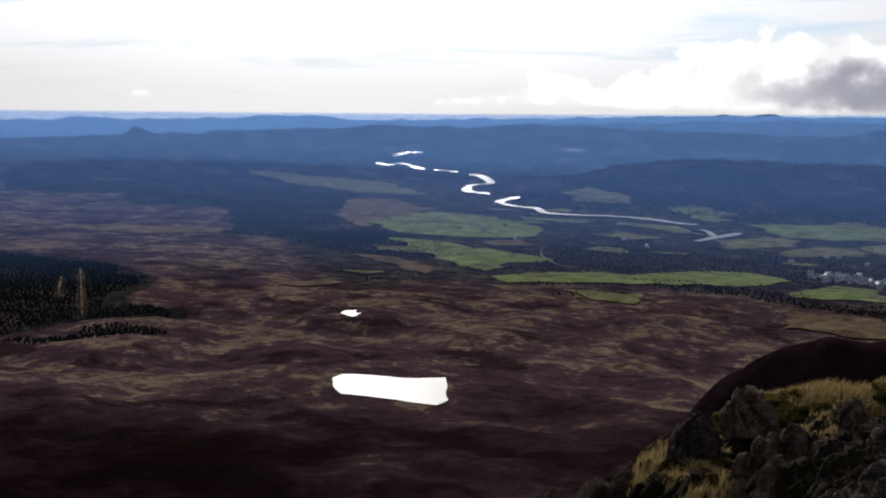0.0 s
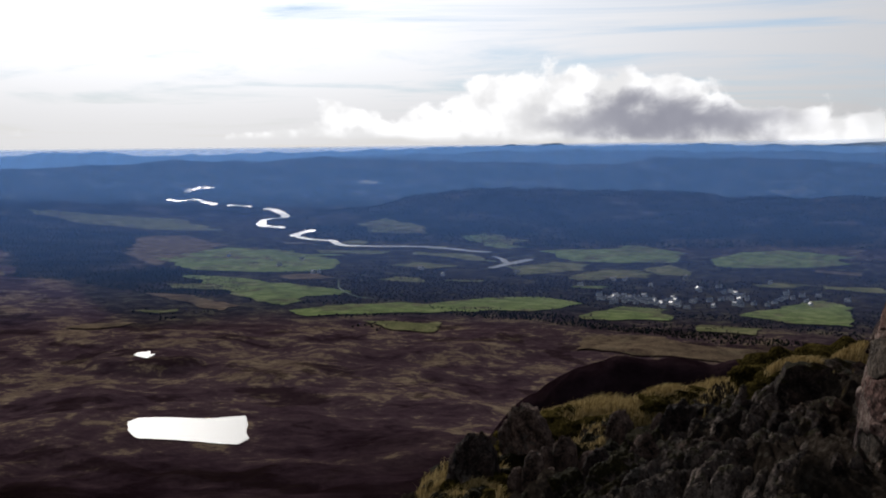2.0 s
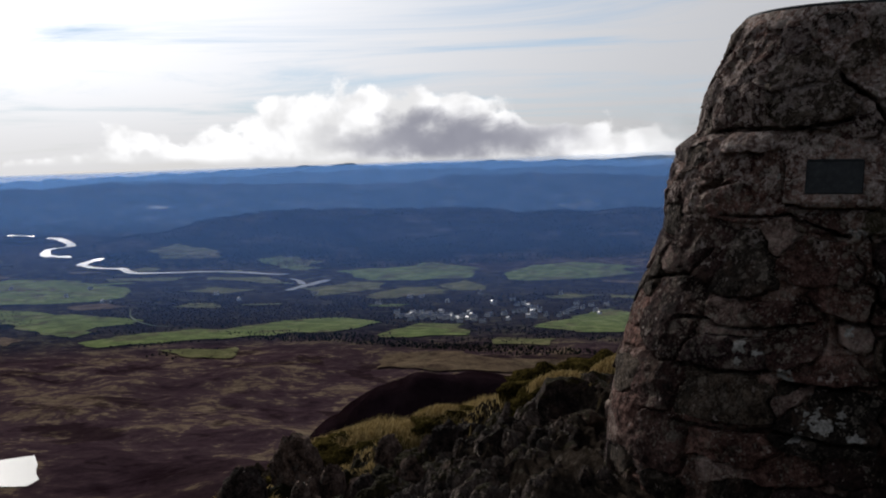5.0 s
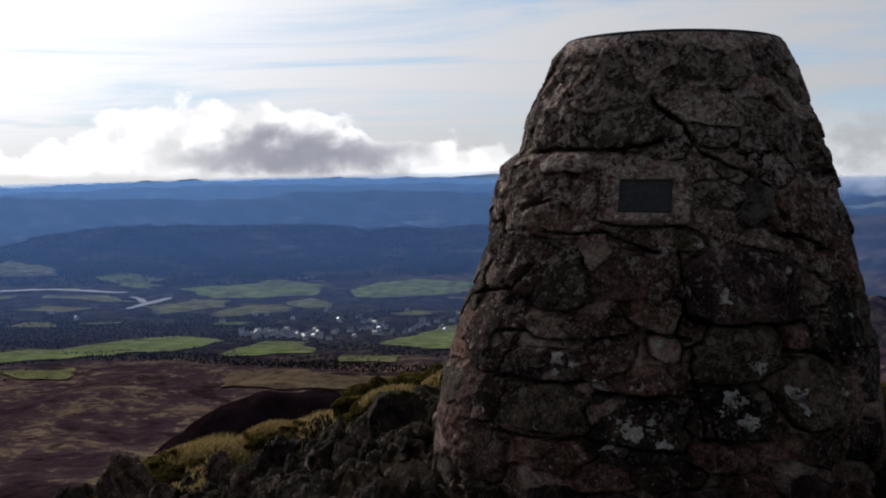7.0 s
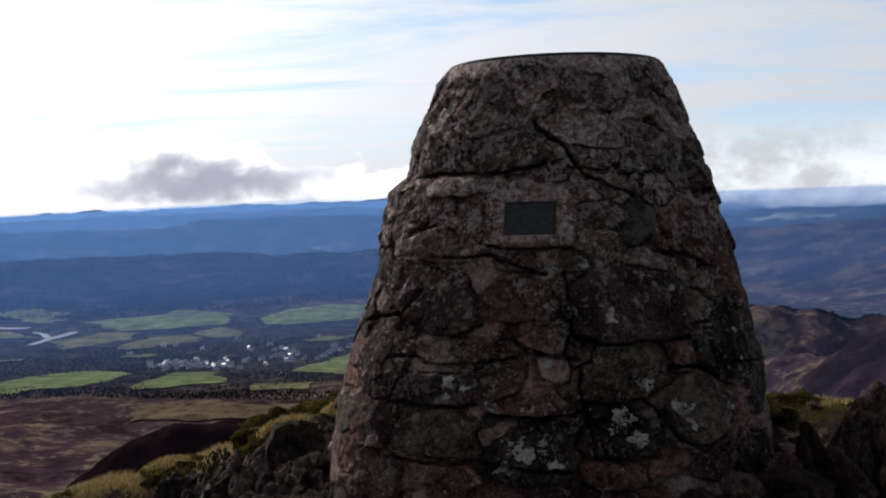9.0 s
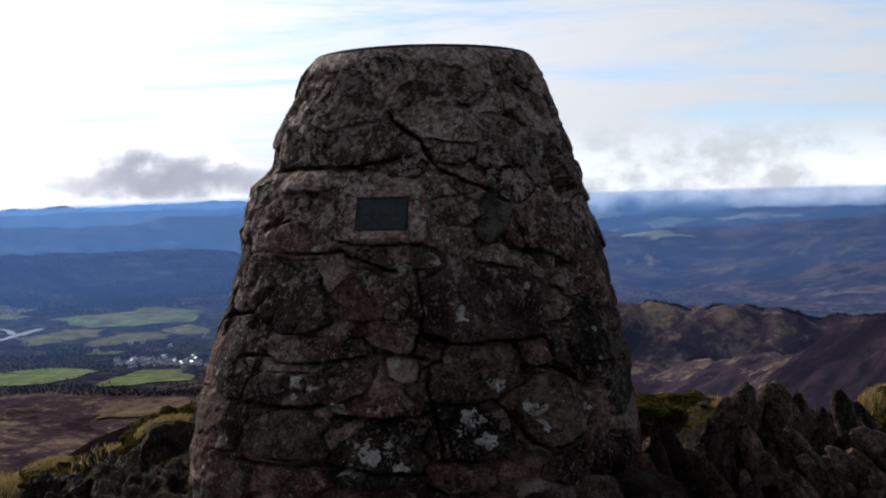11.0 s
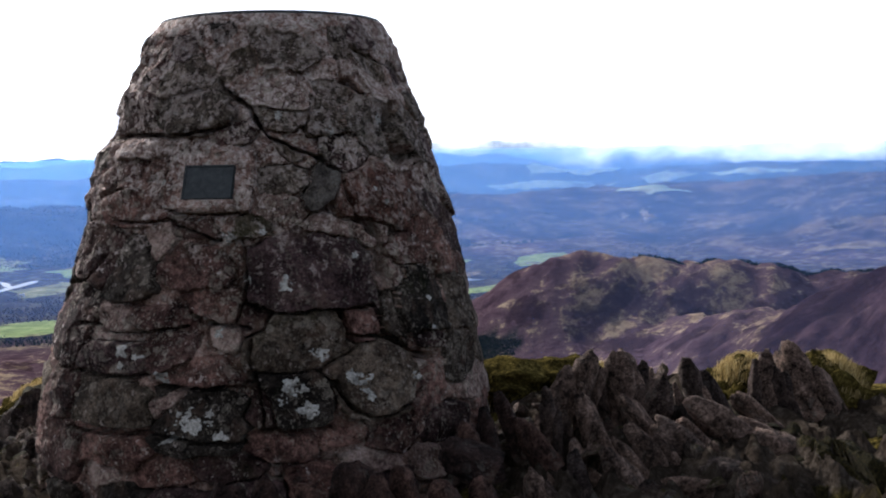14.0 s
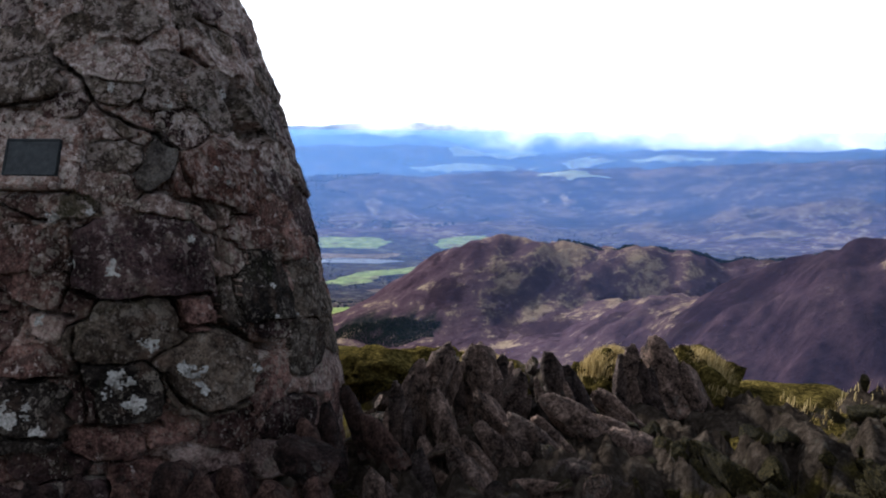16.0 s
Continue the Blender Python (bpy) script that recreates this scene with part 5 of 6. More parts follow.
# ---- summit rocks, moss and grass ----
def rock_mesh(seed, sx, sy, sz, strata=0.05, subdivisions=4):
    """An angular slab of tilted schist: an egg cut by planes, ribbed along its layers and worn."""
    rng = random.Random(seed)
    bm = bmesh.new()
    bmesh.ops.create_icosphere(bm, subdivisions=subdivisions, radius=1.0)
    planes = []
    for _ in range(11):
        n = Vector((rng.gauss(0, 1.0), rng.gauss(0, 0.8), rng.gauss(0.1, 0.8))).normalized()
        planes.append((n, rng.uniform(0.42, 0.8)))
    shift = Vector((rng.uniform(0, 50), rng.uniform(0, 50), rng.uniform(0, 50)))
    for v in bm.verts:
        p = v.co.copy()
        for n, d in planes:
            over = p.dot(n) - d
            if over > 0:
                p -= n * over * 0.93
        q = Vector((p.x * 5.5, p.y * 1.0, p.z * 0.8)) + shift
        rib = 0.45 - abs(noise.fractal(q, 0.9, 2.1, 4)) * 1.6
        p.y += strata * 1.5 * rib
        p.z += strata * 2.0 * (0.45 - abs(noise.fractal(q + Vector((9, 4, 1)), 0.9, 2.1, 4)) * 1.6)
        p += p.normalized() * 0.07 * noise.fractal(p * 3 + shift, 0.9, 2.2, 5)
        v.co = Vector((p.x * sx, p.y * sy, p.z * sz))
    me = bpy.data.meshes.new("rock")
    bm.to_mesh(me)
    bm.free()
    me.materials.append(ROCK)
    return me


FINS = [rock_mesh(150 + k, 0.55, 0.75, 0.72, 0.065, 3) for k in range(7)]
BLOCKS = [rock_mesh(200 + k, 0.9, 0.85, 0.65, 0.06) for k in range(6)]
PEBBLES = [rock_mesh(300 + k, 1.0, 0.8, 0.6, 0.04, 2) for k in range(5)]


def place_rock(me, x, y, z, size, lean, turn, label, group, name="rock"):
    ob = new(name, me)
    ob.matrix_world = pose(x, y, z, 0, 0, 0) @ Matrix.Rotation(radians(turn), 4, "Z") @ Matrix.Rotation(radians(lean), 4, "Y") @ Matrix.Diagonal((size, size, size, 1))
    return tagged(ob, label, "rock", group)


FIN_LABEL = "leaning grey schist slab in the rocky outcrop"
BLOCK_LABEL = "angular lichened block among the summit rocks"
# bedrock: ribs of tilted schist, broken into blocks along and across their layers
def blocks_of(u, v, wide, long, seed):
    """A field of blocks: how high each stands (0 to 1), rounded at its edges."""
    a = u / wide
    i = np.floor(a)
    b = v / long + 7 * lattice(i, i * 0 + 3, seed)
    j = np.floor(b)
    f, h = a - i, b - j
    stand = lattice(i, j, seed + 1)
    slope = (lattice(i, j, seed + 2) - 0.35) * (h - 0.5) * 0.6 - 0.25 * (f - 0.5)
    worn = 1 - 0.75 * np.abs(2 * f - 1) ** 5 - 0.5 * np.abs(2 * h - 1) ** 7
    gap = np.maximum(np.abs(2 * f - 1) ** 9, np.abs(2 * h - 1) ** 16)
    return (0.25 + 0.75 * stand + slope) * worn, gap


def bedrock(x0, x1, y0, y1, humps, turn, lean, seed, label, mat):
    step = 0.0125
    gx, gy = np.meshgrid(np.arange(x0, x1, step), np.arange(y0, y1, step), indexing="ij")
    wx, wy = gx + 0.10 * fbm(gx * 2.2, gy * 2.2, 4, seed + 40), gy + 0.12 * fbm(gx * 2.2, gy * 2.2, 4, seed + 50)
    u, v = math.cos(turn) * wx + math.sin(turn) * wy, -math.sin(turn) * wx + math.cos(turn) * wy
    foot = ground_height(gx, gy) - 0.75 * crag(gx, gy)
    rise = 0.15 + 0 * gx
    for hx, hy, hz, wide, high in humps:
        near = np.exp(-(((gx - hx) / (0.62 * wide)) ** 2 + ((gy - hy) / (0.75 * wide)) ** 2) ** 1.6)
        rise = np.maximum(rise, near * (hz + high - foot))
    (big, wide_gap), (mid, thin_gap), (small, _) = blocks_of(u, v, 0.27, 0.55, seed), blocks_of(u + 3, v, 0.125, 0.30, seed + 10), blocks_of(u, v + 5, 0.034, 0.11, seed + 20)
    up = -0.13 * wide_gap - 0.05 * thin_gap + rise * (0.22 + 0.92 * big) + 0.11 * (mid - 0.4) + 0.022 * small + 0.03 * fbm(gx * 7, gy * 7, 3, seed) + 0.012 * fbm(gx * 26, gy * 26, 3, seed + 3)
    rim = ramp01(gx, x0, x0 + 0.35) * ramp01(-gx, -x1, -x1 + 0.4) * ramp01(gy, y0, y0 + 0.3) * ramp01(-gy, -y1, -y1 + 0.5) * ramp01(np.hypot(gx, gy), 0.98, 1.14)
    rim = rim * np.clip(1.0 + 1.1 * fbm(gx * 1.4, gy * 1.4, 3, seed + 60), 0, 1)
    up = up - 0.11 - 0.30 * (1 - rim)
    n, m = gx.shape
    verts = np.stack([gx - lean * np.maximum(up, -0.1), gy + 0.12 * up, foot + up], -1).reshape(-1, 3)
    i, j = np.meshgrid(np.arange(n - 1), np.arange(m - 1), indexing="ij")
    quads = np.stack([i * m + j, (i + 1) * m + j, (i + 1) * m + j + 1, i * m + j + 1], -1).reshape(-1, 4)
    crop = thing("rock_outcrop", label, "rock outcrop")
    rib = np.floor(u / 0.63).ravel()[quads[:, 0]]
    for k in np.unique(rib):
        faces = quads[rib == k]
        used, index = np.unique(faces, return_inverse=True)
        ob = mesh_object("rib", verts[used].tolist(), index.reshape(-1, 4).tolist(), mat, smooth=False)
        ob.parent = crop
    return crop


# humps of the bedrock: foot (x, y, z), width, height
HUMPS_BY_CAIRN = [(1.54, 0.15, 0.13, 0.56, 0.52), (2.02, 0.25, 0.34, 0.24, 0.18), (1.68, -0.30, 0.13, 0.26, 0.28), (2.02, -0.45, 0.09, 0.52, 0.44), (2.50, 0.26, 0.14, 0.42, 0.50),
                  (2.03, -1.10, 0.08, 0.62, 0.20), (1.38, -0.75, 0.03, 0.46, 0.38), (1.76, -0.55, 0.04, 0.26, 0.32), (0.86, -1.02, 0.06, 0.2, 0.24), (2.75, -0.40, 0.20, 0.34, 0.16),
                  (2.37, -0.80, 0.15, 0.34, 0.15), (1.78, 0.10, 0.27, 0.25, 0.20), (2.20, 0.10, 0.22, 0.25, 0.22), (2.53, -0.90, 0.13, 0.35, 0.16), (1.19, -0.80, 0.05, 0.26, 0.25), (0.95, -0.62, 0.1, 0.2, 0.2), (1.1, -0.2, 0.1, 0.24, 0.26), (3.15, -0.15, 0.14, 0.34, 0.20), (3.3, -0.75, 0.08, 0.36, 0.16), (1.25, 0.2, 0.1, 0.25, 0.30)]
HUMPS_EDGE = [(-1.91, 0.04, -0.02, 0.36, 0.29), (-1.59, -0.92, 0.0, 0.32, 0.22), (-2.17, -0.53, -0.12, 0.34, 0.29), (-1.67, 0.28, 0.02, 0.3, 0.20), (-3.05, 0.24, -0.35, 0.34, 0.22), (-1.76, -0.30, 0.02, 0.24, 0.16),
              (-1.47, -0.29, 0.11, 0.26, 0.16), (-1.85, -1.13, -0.06, 0.34, 0.22), (-1.28, -0.99, 0.08, 0.40, 0.12), (-1.51, -1.10, -0.08, 0.40, 0.15), (-2.33, -0.78, -0.18, 0.30, 0.22), (-1.19, -0.79, 0.18, 0.30, 0.18),
              (-2.28, 1.0, -0.15, 0.32, 0.22), (-2.62, 0.45, -0.2, 0.32, 0.24), (-2.05, 0.62, -0.06, 0.34, 0.22), (-1.5, 0.80, 0.08, 0.55, 0.26), (-1.25, 0.3, 0.12, 0.3, 0.18), (-2.6, 0.9, -0.25, 0.3, 0.2)]


def slab_mesh(seed, long, wide, thick, mat):
    """A rib of schist standing on its foot at the origin: a chisel-topped prism, split along its layers."""
    rng = random.Random(seed)
    around, rows = 40, 26
    shift = Vector((rng.uniform(0, 60), rng.uniform(0, 60), rng.uniform(0, 60)))
    corner = [rng.uniform(0.8, 1.15) for _ in range(6)]
    tip, chisel = rng.uniform(-0.25, 0.25), rng.uniform(0.16, 0.34)
    verts, faces = [], []
    for j in range(rows + 1):
        s = j / rows
        rise = s ** 0.9
        narrow = (1 - 0.30 * rise) * (1.0 if s < 1 - chisel else (max(0.0, 1.04 - s) / (chisel + 0.04)) ** 0.45)
        for k in range(around):
            a = 2 * math.pi * k / around
            c, d = math.cos(a), math.sin(a)
            q = (abs(c) ** 3.2 + abs(d) ** 3.2) ** (-1 / 3.2)
            six = a / (2 * math.pi) * 6
            bend = corner[int(six) % 6] * (1 - six % 1) + corner[(int(six) + 1) % 6] * (six % 1)
            x, y = 0.5 * wide * narrow * q * c * bend, 0.5 * thick * narrow * q * d * bend
            x += tip * wide * rise * rise
            z = long * s - 0.35 * wide * (x / wide) * (1 if tip > 0 else -1) * rise
            p = Vector((x, y, z)) + shift
            layer = 0.35 - abs(noise.fractal(Vector((p.x * 24, p.y * 5, p.z * 2.0)), 0.8, 2.1, 4)) * 1.5
            step = math.floor(3 * noise.noise(Vector((p.x * 9, p.y * 3, p.z * 3.5))) + 0.5) / 3
            worn = noise.fractal(p * 12, 0.9, 2.1, 4)
            push = 1 + 0.26 * layer + 0.36 * step + 0.07 * worn
            verts.append((x * (1 + 0.5 * (push - 1)), y * push + 0.12 * wide * layer, z + 0.14 * wide * (layer + 0.8 * worn) * rise))
    for j in range(rows):
        for k in range(around):
            n = (k + 1) % around
            faces.append((j * around + k, j * around + n, (j + 1) * around + n, (j + 1) * around + k))
    faces.append(tuple(rows * around + k for k in range(around)))
    me = bpy.data.meshes.new("slab")
    me.from_pydata(verts, [], faces)
    me.materials.append(mat)
    return me


def stand_slab(name, tip, long, wide, lean, seed, mat):
    """A slab whose top comes to the tip, leaning by so many degrees to the right of upright."""
    rng = random.Random(seed * 5 + 1)
    ob = new(name, slab_mesh(seed, long, wide, wide * rng.uniform(0.9, 1.5), mat))
    foot = Vector(tip) - long * 0.97 * Vector((math.sin(radians(lean)), 0.10, math.cos(radians(lean))))
    ob.matrix_world = Matrix.Translation(foot) @ Matrix.Rotation(radians(lean), 4, "Y") @ Matrix.Rotation(radians(-6), 4, "X") @ Matrix.Rotation(radians(rng.uniform(-24, 24)), 4, "Z")
    return ob


# the larger ribs and blocks: tip (x, y, z), length, width, lean
RIBS_BY_CAIRN = [
    (1.45, -0.25, 0.62, 0.34, 0.16, 21), (1.58, -0.2, 0.61, 0.39, 0.18, -10), (1.34, -0.4, 0.57, 0.4, 0.13, 15), (1.69, -0.2, 0.56, 0.36, 0.12, 13), (1.76, -0.35, 0.51, 0.32, 0.13, 21), (1.92, -0.1, 0.54, 0.34, 0.12, -15), (2.02, -0.1, 0.5, 0.36, 0.12, -20), (1.22, -0.55, 0.5, 0.36, 0.1, -4), (1.84, -0.6, 0.45, 0.49, 0.19, -51),
    (1.68, -0.75, 0.42, 0.46, 0.16, -39), (1.56, -0.8, 0.41, 0.43, 0.15, -31), (1.4, -0.7, 0.38, 0.34, 0.15, -14), (1.36, -0.5, 0.46, 0.31, 0.12, -19), (1.56, -0.5, 0.46, 0.35, 0.14, -31), (1.26, -0.95, 0.34, 0.33, 0.13, -14), (1.43, -0.95, 0.34, 0.35, 0.15, -28), (2.0, -0.5, 0.35, 0.43, 0.14, -63), (2.09, -0.3, 0.41, 0.34, 0.12, -47),
    (2.09, -0.7, 0.32, 0.47, 0.16, -59), (1.81, -1.0, 0.27, 0.46, 0.14, -73), (1.64, -1.05, 0.25, 0.43, 0.13, -67), (1.11, -1.05, 0.28, 0.29, 0.13, -20), (2.37, 0.10, 0.54, 0.38, 0.15, 8), (2.46, 0.12, 0.58, 0.4, 0.19, -14), (2.57, 0.08, 0.46, 0.33, 0.14, -26),
]
FOOT_STONES = [
    (0.4, -1.28, 0.38, 0.3, 0.18, -5), (0.6, -1.22, 0.35, 0.27, 0.12, -10), (0.52, -1.3, 0.33, 0.25, 0.13, -2), (0.76, -1.02, 0.39, 0.25, 0.16, -59), (0.83, -0.9, 0.44, 0.26, 0.1, -22), (0.99, -0.62, 0.51, 0.31, 0.09, -24), (0.94, -0.8, 0.48, 0.31, 0.1, -7), (1.08, -0.7, 0.41, 0.27, 0.12, -33), (0.25, -1.35, 0.32, 0.23, 0.13, -20),
    (0.11, -1.35, 0.35, 0.25, 0.13, -6), (-0.05, -1.3, 0.32, 0.25, 0.17, -8), (0.73, -1.25, 0.3, 0.24, 0.13, -27), (0.88, -1.15, 0.29, 0.26, 0.12, -20),
]
EDGE_BLOCKS = [
    (-2.1, 0.65, 0.02, 0.33, 0.22, 3), (-1.72, 0.65, 0.05, 0.32, 0.24, -1), (-2.12, -0.02, -0.02, 0.33, 0.17, 1), (-1.74, -0.32, -0.02, 0.27, 0.13, 4), (-1.89, -0.35, -0.04, 0.26, 0.13, 9), (-1.53, 0.37, 0.05, 0.33, 0.19, -5), (-2.29, -0.25, -0.06, 0.29, 0.16, -5), (-3.08, 0.06, -0.14, 0.28, 0.2, -1), (-1.32, 0.29, 0.07, 0.34, 0.2, 4),
    (-3.02, 0.68, -0.08, 0.29, 0.19, -12), (-2.55, 0.01, -0.08, 0.3, 0.16, 1), (-1.76, 0.21, 0.01, 0.3, 0.14, -2), (-1.53, 1.05, 0.1, 0.32, 0.21, -5), (-1.27, 0.71, 0.08, 0.29, 0.16, 6), (-1.5, -0.32, 0.0, 0.27, 0.14, -1), (-2.4, 0.55, -0.04, 0.27, 0.15, 4), (-2.62, -0.32, -0.1, 0.28, 0.14, 0), (-1.31, -0.4, 0.03, 0.28, 0.15, -1),
]

right_crop = bedrock(0.62, 3.9, -1.75, 0.85, [(x, y, z, w, 0.45 * h) for x, y, z, w, h in HUMPS_BY_CAIRN], radians(18), 0.5, 5, "ribbed warm-grey schist bedrock beside the cairn", SHADED_BEDROCK)
left_crop = bedrock(-3.6, -0.62, -1.5, 1.5, [(x, y, z, w, 0.55 * h) for x, y, z, w, h in HUMPS_EDGE], radians(-10), 0.05, 9, "broken brown schist bedrock at the summit's edge", LIT_EDGE_ROCK)
for crop, table in ((right_crop, RIBS_BY_CAIRN), (left_crop, [(x, y, z + 0.05, long, 1.1 * wide, lean) for x, y, z, long, wide, lean in EDGE_BLOCKS])):
    for k, (x, y, z, long, wide, lean) in enumerate(table):
        stand_slab("slab", (x, y, z), long, 0.95 * wide, lean, 400 + k, SLAB).parent = crop
        # thinner leaves split off on either side
        for side in (-1, 1):
            rng = random.Random(900 + 2 * k + side)
            stand_slab("slab", (x + side * wide * rng.uniform(0.35, 0.6), y - rng.uniform(-0.05, 0.10), z - rng.uniform(0.03, 0.12)), long * 0.8, wide * rng.uniform(0.35, 0.6), lean + rng.uniform(-9, 9), 600 + 2 * k + side, SLAB).parent = crop
for k, (x, y, z, long, wide, lean) in enumerate(FOOT_STONES):
    tagged(stand_slab("rock", (x, y, z), long, wide, lean, 500 + k, FOOTSTONE), "dark brown stone at the foot of the cairn", "rock", "stones at the cairn's foot")


def loose_rocks():
    rng = random.Random(31)
    spots = []

    def free(x, y, gap):
        return math.hypot(x, y) > 1.08 and all((x - p[0]) ** 2 + (y - p[1]) ** 2 > gap * gap for p in spots)

    for count, x0, x1, y0, y1, lo, hi, gap in ((40, 0.9, 3.8, -1.8, 1.0, 0.05, 0.11, 0.2), (50, -3.1, -0.9, -1.2, 1.6, 0.05, 0.13, 0.2), (14, -3.8, -2.6, 0.6, 1.8, 0.06, 0.13, 0.2), (70, -1.3, 1.4, -1.75, -1.02, 0.05, 0.12, 0.10)):
        done = tries = 0
        while done < count and tries < 6000:
            tries += 1
            x, y = rng.uniform(x0, x1), rng.uniform(y0, y1)
            if not free(x, y, gap):
                continue
            if x < -1.5 and y > 1.9 + 0.25 * math.sin(x * 3) and rng.random() < 0.8:
                continue
            spots.append((x, y))
            done += 1
            size = rng.uniform(lo, hi)
            z = float(ground_height(x, y))
            fin = rng.random() < 0.85
            place_rock(rng.choice(FINS if fin else BLOCKS), x, y, z + size * rng.uniform(-0.05, 0.3), size, rng.uniform(-34, -8) if x > 0 else rng.uniform(-16, 14), rng.uniform(-35, 30),
                       FIN_LABEL if fin else BLOCK_LABEL, "loose summit rocks")
    for count, x0, x1, y0, y1 in ((150, -4.0, -0.9, -0.6, 2.6), (130, 0.8, 3.8, -1.7, 1.8)):
        done = 0
        while done < count:
            x, y = rng.uniform(x0, x1), rng.uniform(y0, y1)
            if math.hypot(x, y) < 1.1:
                continue
            done += 1
            size = rng.uniform(0.03, 0.085)
            place_rock(rng.choice(PEBBLES), x, y, float(ground_height(x, y)) + size * 0.25, size, rng.uniform(-20, 20), rng.uniform(0, 180), "small broken stone on the summit soil", "small broken stones", "small_stone")


loose_rocks()
for k, (x, y, z, size, lean, turn) in enumerate(((-1.50, 0.98, 0.06, 0.34, -6, 12), (-1.22, 1.18, 0.10, 0.34, 8, 70), (-1.72, 1.22, 0.0, 0.26, 4, 130), (-1.36, 0.72, 0.06, 0.22, -10, 40))):
    place_rock(BLOCKS[k], x, y, z, size, lean, turn, "dark mossy rock step beside the cairn", "rock step")
place_rock(PEBBLES[0], 1.06, -0.62, 0.285, 0.085, 4, 20, "flat rust-brown stone leaning on the crag", "small broken stones", "flat_stone").scale = (0.1, 0.09, 0.045)


def mound(name, x, y, z, rx, ry, rz, seed, label):
    """A cushion of moss and turf."""
    bm = bmesh.new()
    bmesh.ops.create_icosphere(bm, subdivisions=4, radius=1.0)
    for v in bm.verts:
        p = v.co
        k = 1 + 0.34 * noise.fractal(p * 2.1 + Vector((seed, 0, 0)), 0.9, 2.1, 5) + 0.05 * noise.noise(p * 14)
        v.co = Vector((p.x * rx * k, p.y * ry * k, p.z * rz * k))
    me = bpy.data.meshes.new(name)
    bm.to_mesh(me)
    bm.free()
    me.materials.append(MOSS)
    me.polygons.foreach_set("use_smooth", [True] * len(me.polygons))
    ob = new(name, me)
    ob.location = (x, y, z)
    return tagged(ob, label, "moss", "moss cushions")


MOUNDS = [(2.30, 0.30, 0.28, 0.20, 0.20, 0.20), (2.70, 0.32, 0.26, 0.24, 0.22, 0.22), (2.9, -0.55, 0.10, 0.35, 0.3, 0.13), (3.3, -0.85, 0.06, 0.4, 0.3, 0.13), (2.55, -0.6, 0.10, 0.22, 0.2, 0.12), (3.0, -1.2, 0.01, 0.35, 0.3, 0.11), (1.12, 1.30, 0.20, 0.24, 0.30, 0.13), (1.45, 1.55, 0.16, 0.40, 0.3, 0.12), (3.1, 0.30, 0.16, 0.45, 0.35, 0.13), (3.5, -0.3, 0.13, 0.5, 0.4, 0.13),
          (1.80, 0.32, 0.30, 0.10, 0.14, 0.12), (1.82, -0.38, 0.14, 0.10, 0.12, 0.10), (1.66, -0.72, 0.06, 0.09, 0.12, 0.12),
          (-1.62, 1.10, 0.03, 0.22, 0.2, 0.16), (-1.75, 2.25, -0.05, 0.34, 0.3, 0.18), (-1.35, 2.05, 0.05, 0.34, 0.3, 0.2), (-2.70, 1.45, -0.30, 0.50, 0.40, 0.12), (-3.0, 1.3, -0.42, 0.42, 0.40, 0.10), (-2.3, 1.6, -0.20, 0.3, 0.25, 0.16), (-3.0, 0.0, -0.40, 0.22, 0.2, 0.12), (-2.75, -0.3, -0.36, 0.2, 0.18, 0.11)]
for k, m in enumerate(MOUNDS):
    mound("moss_cushion", *m, k * 3.7, "olive-yellow moss cushion over summit rock")


def grass(name, patches, label, seed):
    """Blades of dry grass in tussocks, in one mesh."""
    rng = np.random.default_rng(seed)
    verts, faces = [], []
    for cx, cy, rx, ry, z, count, high in patches:
        a, d = rng.uniform(0, 6.283, count), np.sqrt(rng.uniform(0, 1, count))
        x, y = cx + rx * d * np.cos(a), cy + ry * d * np.sin(a)
        dome = 0.0 if z is None else 1.0
        base = ground_height(x, y) if z is None else np.maximum(ground_height(x, y), z * np.sqrt(np.clip(1 - d * d, 0, 1)) + (1 - np.sqrt(np.clip(1 - d * d, 0, 1))) * (z - 0.25))
        h = high * rng.uniform(0.5, 1.3, count)
        t = rng.uniform(0, 6.283, count)
        lean = h * rng.uniform(0.25, 0.9, count)
        lx, ly = np.cos(t) * lean + 0.3 * h, np.sin(t) * lean
        wx, wy = -np.sin(t) * 0.0028, np.cos(t) * 0.0028
        for i in range(count):
            k = len(verts)
            verts += [(x[i] - wx[i], y[i] - wy[i], base[i] - 0.02), (x[i] + wx[i], y[i] + wy[i], base[i] - 0.02),
                      (x[i] + lx[i] * 0.4 + wx[i] * 0.7, y[i] + ly[i] * 0.4, base[i] + h[i] * 0.65), (x[i] + lx[i] * 0.4 - wx[i] * 0.7, y[i] + ly[i] * 0.4, base[i] + h[i] * 0.65),
                      (x[i] + lx[i], y[i] + ly[i], base[i] + h[i])]
            faces += [(k, k + 1, k + 2, k + 3), (k + 3, k + 2, k + 4)]
    return tagged(mesh_object(name, verts, faces, BLADES, smooth=False), label, "grass", kind="stuff")


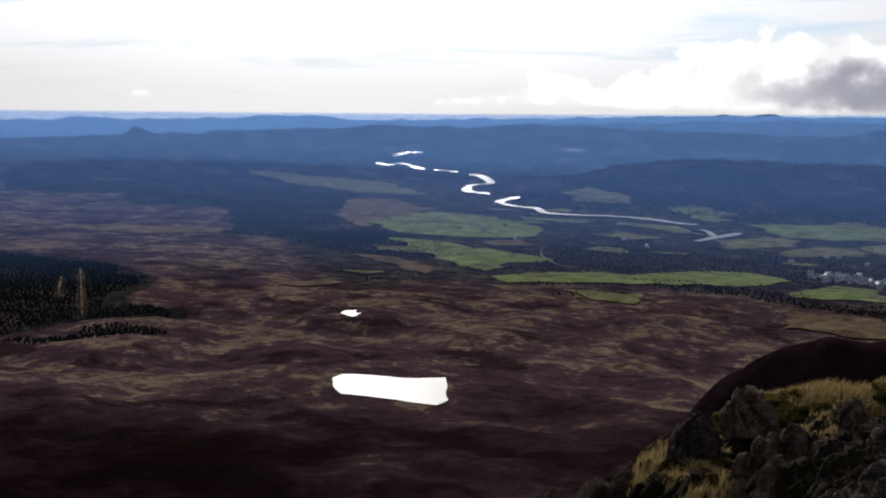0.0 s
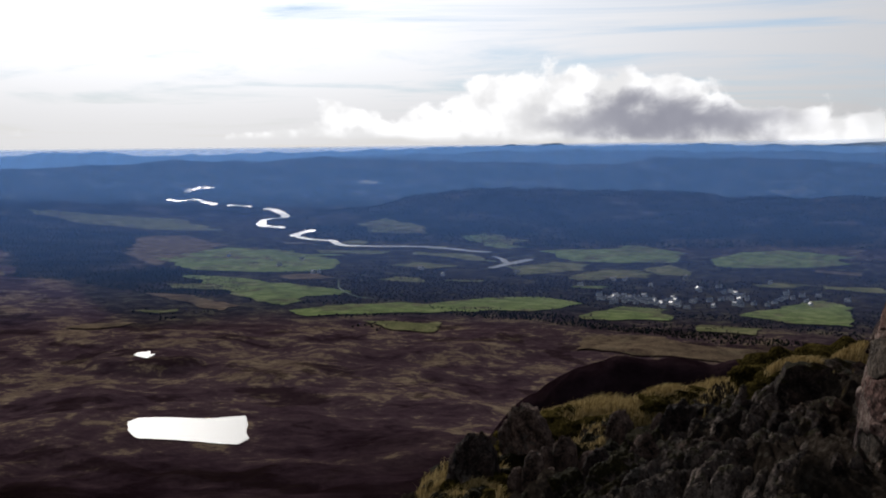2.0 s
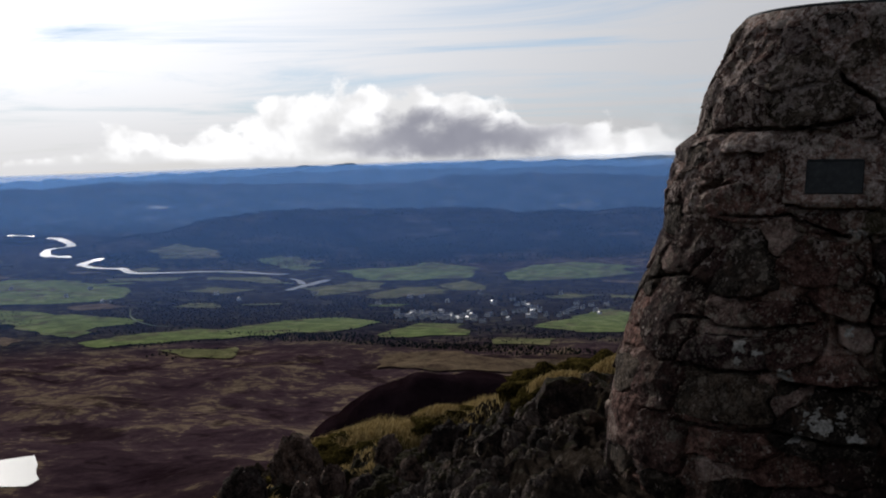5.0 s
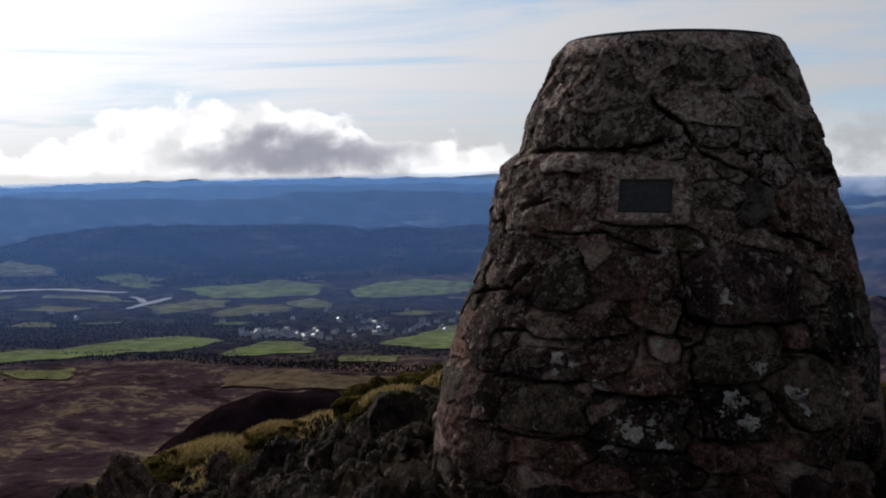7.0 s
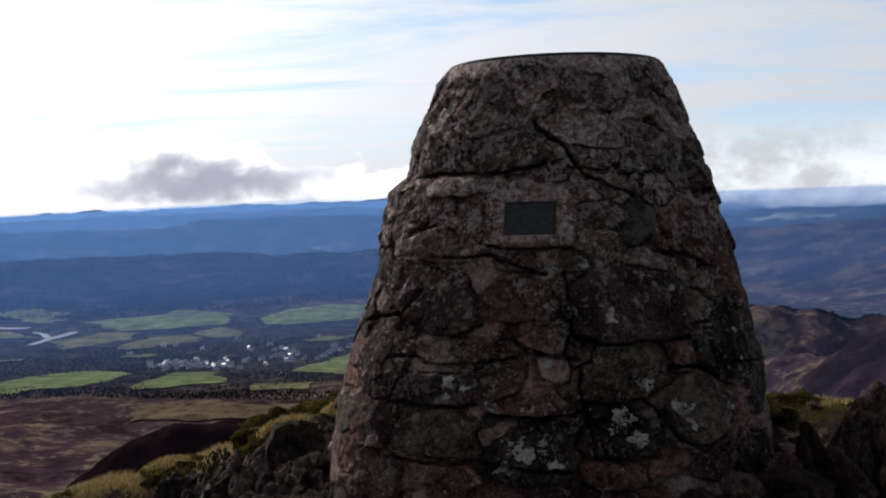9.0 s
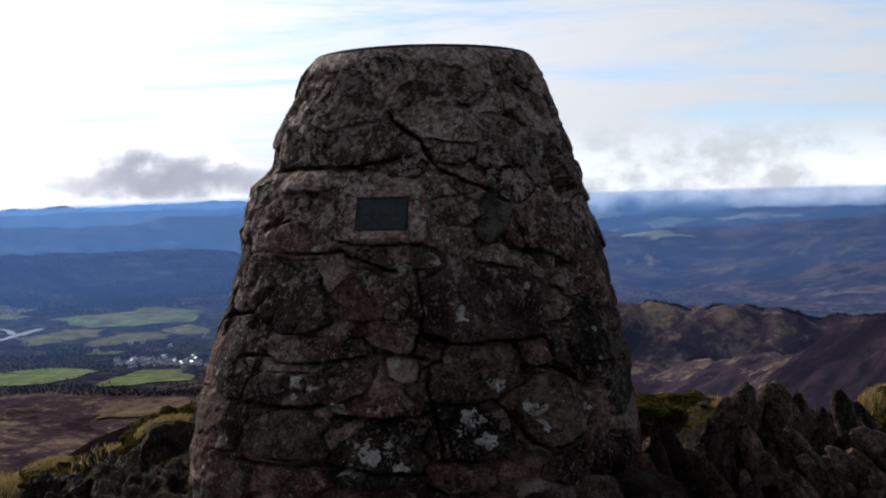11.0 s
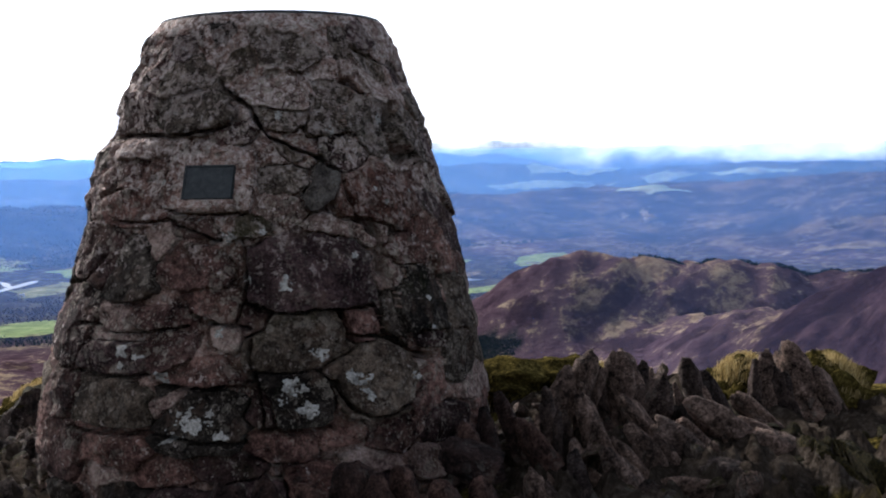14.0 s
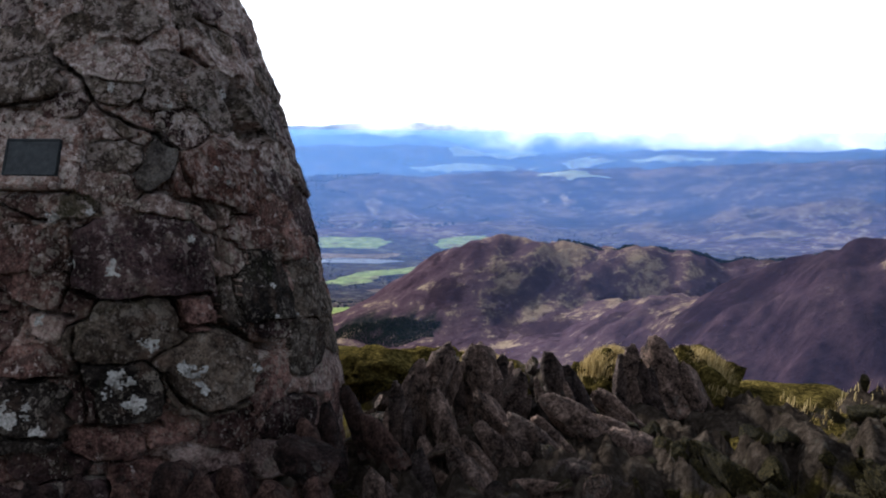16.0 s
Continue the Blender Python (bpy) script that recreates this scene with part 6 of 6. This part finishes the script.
grass("grass", [(-2.70, 1.45, 0.46, 0.34, -0.15, 8000, 0.030), (-3.0, 1.3, 0.38, 0.34, -0.30, 6000, 0.030), (-2.35, 1.6, 0.3, 0.25, -0.05, 4500, 0.03), (-2.6, 0.35, 0.25, 0.2, None, 2200, 0.025), (-2.85, 0.75, 0.3, 0.25, None, 2600, 0.025), (-2.85, 2.5, 0.75, 0.4, None, 4000, 0.06), (-3.5, 2.45, 0.5, 0.35, None, 2200, 0.06), (-2.1, 2.35, 0.45, 0.3, None, 2500, 0.05), (-1.5, 2.3, 0.6, 0.3, None, 2600, 0.05),
                (-3.1, 0.0, 0.3, 0.3, None, 4500, 0.05), (-2.9, -0.35, 0.3, 0.3, None, 4500, 0.05), (-3.3, 0.7, 0.4, 0.4, None, 3800, 0.05), (-1.50, 1.15, 0.30, 0.20, 0.27, 2600, 0.035), (-1.15, 1.38, 0.3, 0.2, 0.34, 2600, 0.04), (-2.2, 0.9, 0.5, 0.5, None, 2600, 0.035)], "dry yellow hill grass on the summit edge", 3)
grass("grass", [(2.30, 0.30, 0.20, 0.20, 0.48, 2600, 0.035), (2.70, 0.32, 0.24, 0.22, 0.47, 2600, 0.035), (1.45, 1.6, 0.5, 0.3, 0.22, 2200, 0.04), (1.1, 1.35, 0.25, 0.25, 0.26, 1000, 0.035), (3.2, 0.6, 0.7, 0.4, None, 3000, 0.035), (3.6, 0.1, 0.6, 0.5, None, 1500, 0.03)],
      "dry yellow hill grass on the summit edge", 4)


# ---- distance: haze over the valley and cloud on the far hills ----
def curtain(name, radius, az0, az1, z0, z1, mat, label):
    verts, faces = [], []
    steps = 60
    for i in range(steps + 1):
        a = radians(az0 + (az1 - az0) * i / steps)
        for z in (z0, z1):
            verts.append((radius * math.sin(a), radius * math.cos(a), z))
        if i:
            k = 2 * i
            faces.append((k - 2, k, k + 1, k - 1))
    return tagged(mesh_object(name, verts, faces, mat), label, "backdrop", kind="structure")


# aerial haze is imitated by blue translucent sheets between the ridges
def haze(name, thick, low, full, radius):
    m = bpy.data.materials.new(name)
    m.use_nodes = True
    gr = Graph(m.node_tree)
    m.node_tree.nodes.remove(m.node_tree.nodes["Principled BSDF"])
    split = gr.node("ShaderNodeSeparateXYZ")
    gr.put(split.inputs[0], gr.node("ShaderNodeNewGeometry").outputs["Position"])
    z = split.outputs[2]
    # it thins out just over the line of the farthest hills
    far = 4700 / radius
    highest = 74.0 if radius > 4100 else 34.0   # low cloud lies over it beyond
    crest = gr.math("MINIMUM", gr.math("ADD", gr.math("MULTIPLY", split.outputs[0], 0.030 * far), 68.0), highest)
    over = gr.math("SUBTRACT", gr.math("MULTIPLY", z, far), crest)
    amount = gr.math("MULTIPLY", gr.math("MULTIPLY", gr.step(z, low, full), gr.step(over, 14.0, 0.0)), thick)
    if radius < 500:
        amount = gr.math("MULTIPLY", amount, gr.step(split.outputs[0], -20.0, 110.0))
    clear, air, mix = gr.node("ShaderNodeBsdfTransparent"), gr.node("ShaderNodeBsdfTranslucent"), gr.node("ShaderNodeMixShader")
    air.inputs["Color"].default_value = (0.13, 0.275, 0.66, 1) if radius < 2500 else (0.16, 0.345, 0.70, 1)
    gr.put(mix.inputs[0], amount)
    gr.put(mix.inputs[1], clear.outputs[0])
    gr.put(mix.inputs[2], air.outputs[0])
    gr.put(m.node_tree.nodes["Material Output"].inputs[0], mix.outputs[0])
    return m


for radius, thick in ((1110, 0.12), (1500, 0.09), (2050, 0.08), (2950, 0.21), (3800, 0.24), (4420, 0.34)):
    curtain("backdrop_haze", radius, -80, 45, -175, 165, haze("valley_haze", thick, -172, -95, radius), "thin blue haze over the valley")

# an added sheet, to turn the hills on the right bluer
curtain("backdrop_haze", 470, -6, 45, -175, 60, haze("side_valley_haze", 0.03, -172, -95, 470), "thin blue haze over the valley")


def cloud_material():
    m = bpy.data.materials.new("low_cloud")
    m.use_nodes = True
    gr = Graph(m.node_tree)
    m.node_tree.nodes.remove(m.node_tree.nodes["Principled BSDF"])
    at = gr.node("ShaderNodeNewGeometry").outputs["Position"]
    split = gr.node("ShaderNodeSeparateXYZ")
    gr.put(split.inputs[0], at)
    n = gr.math("SUBTRACT", gr.noise(gr.stretch(at, (1, 1, 1.6)), 0.0048, 6, 0.58, 0.1), 0.5)
    x, z = split.outputs[0], split.outputs[2]
    # the base comes lower towards the high hills
    foot = gr.step(x, 150, 1100, 45, -25)
    density = gr.step(gr.math("ADD", gr.math("SUBTRACT", z, foot), gr.math("MULTIPLY", n, 190)), -55, 50)
    density = gr.math("MULTIPLY", gr.math("MULTIPLY", density, gr.step(z, 320, 60)), gr.step(x, -420, 250))
    clear, bright, mix = gr.node("ShaderNodeBsdfTransparent"), gr.node("ShaderNodeEmission"), gr.node("ShaderNodeMixShader")
    bright.inputs[0].default_value = (0.95, 0.975, 1.0, 1)
    gr.put(bright.inputs[1], gr.step(gr.noise(gr.stretch(at, (1, 1, 1.5)), 0.006, 5, 0.55, 0.0), 0.34, 0.62, 0.62, 0.98))
    gr.put(mix.inputs[0], density)
    gr.put(mix.inputs[1], clear.outputs[0])
    gr.put(mix.inputs[2], bright.outputs[0])
    gr.put(m.node_tree.nodes["Material Output"].inputs[0], mix.outputs[0])
    return m


curtain("backdrop_cloud", 4150, -8, 42, -80, 340, cloud_material(), "white low cloud lying on far hills")
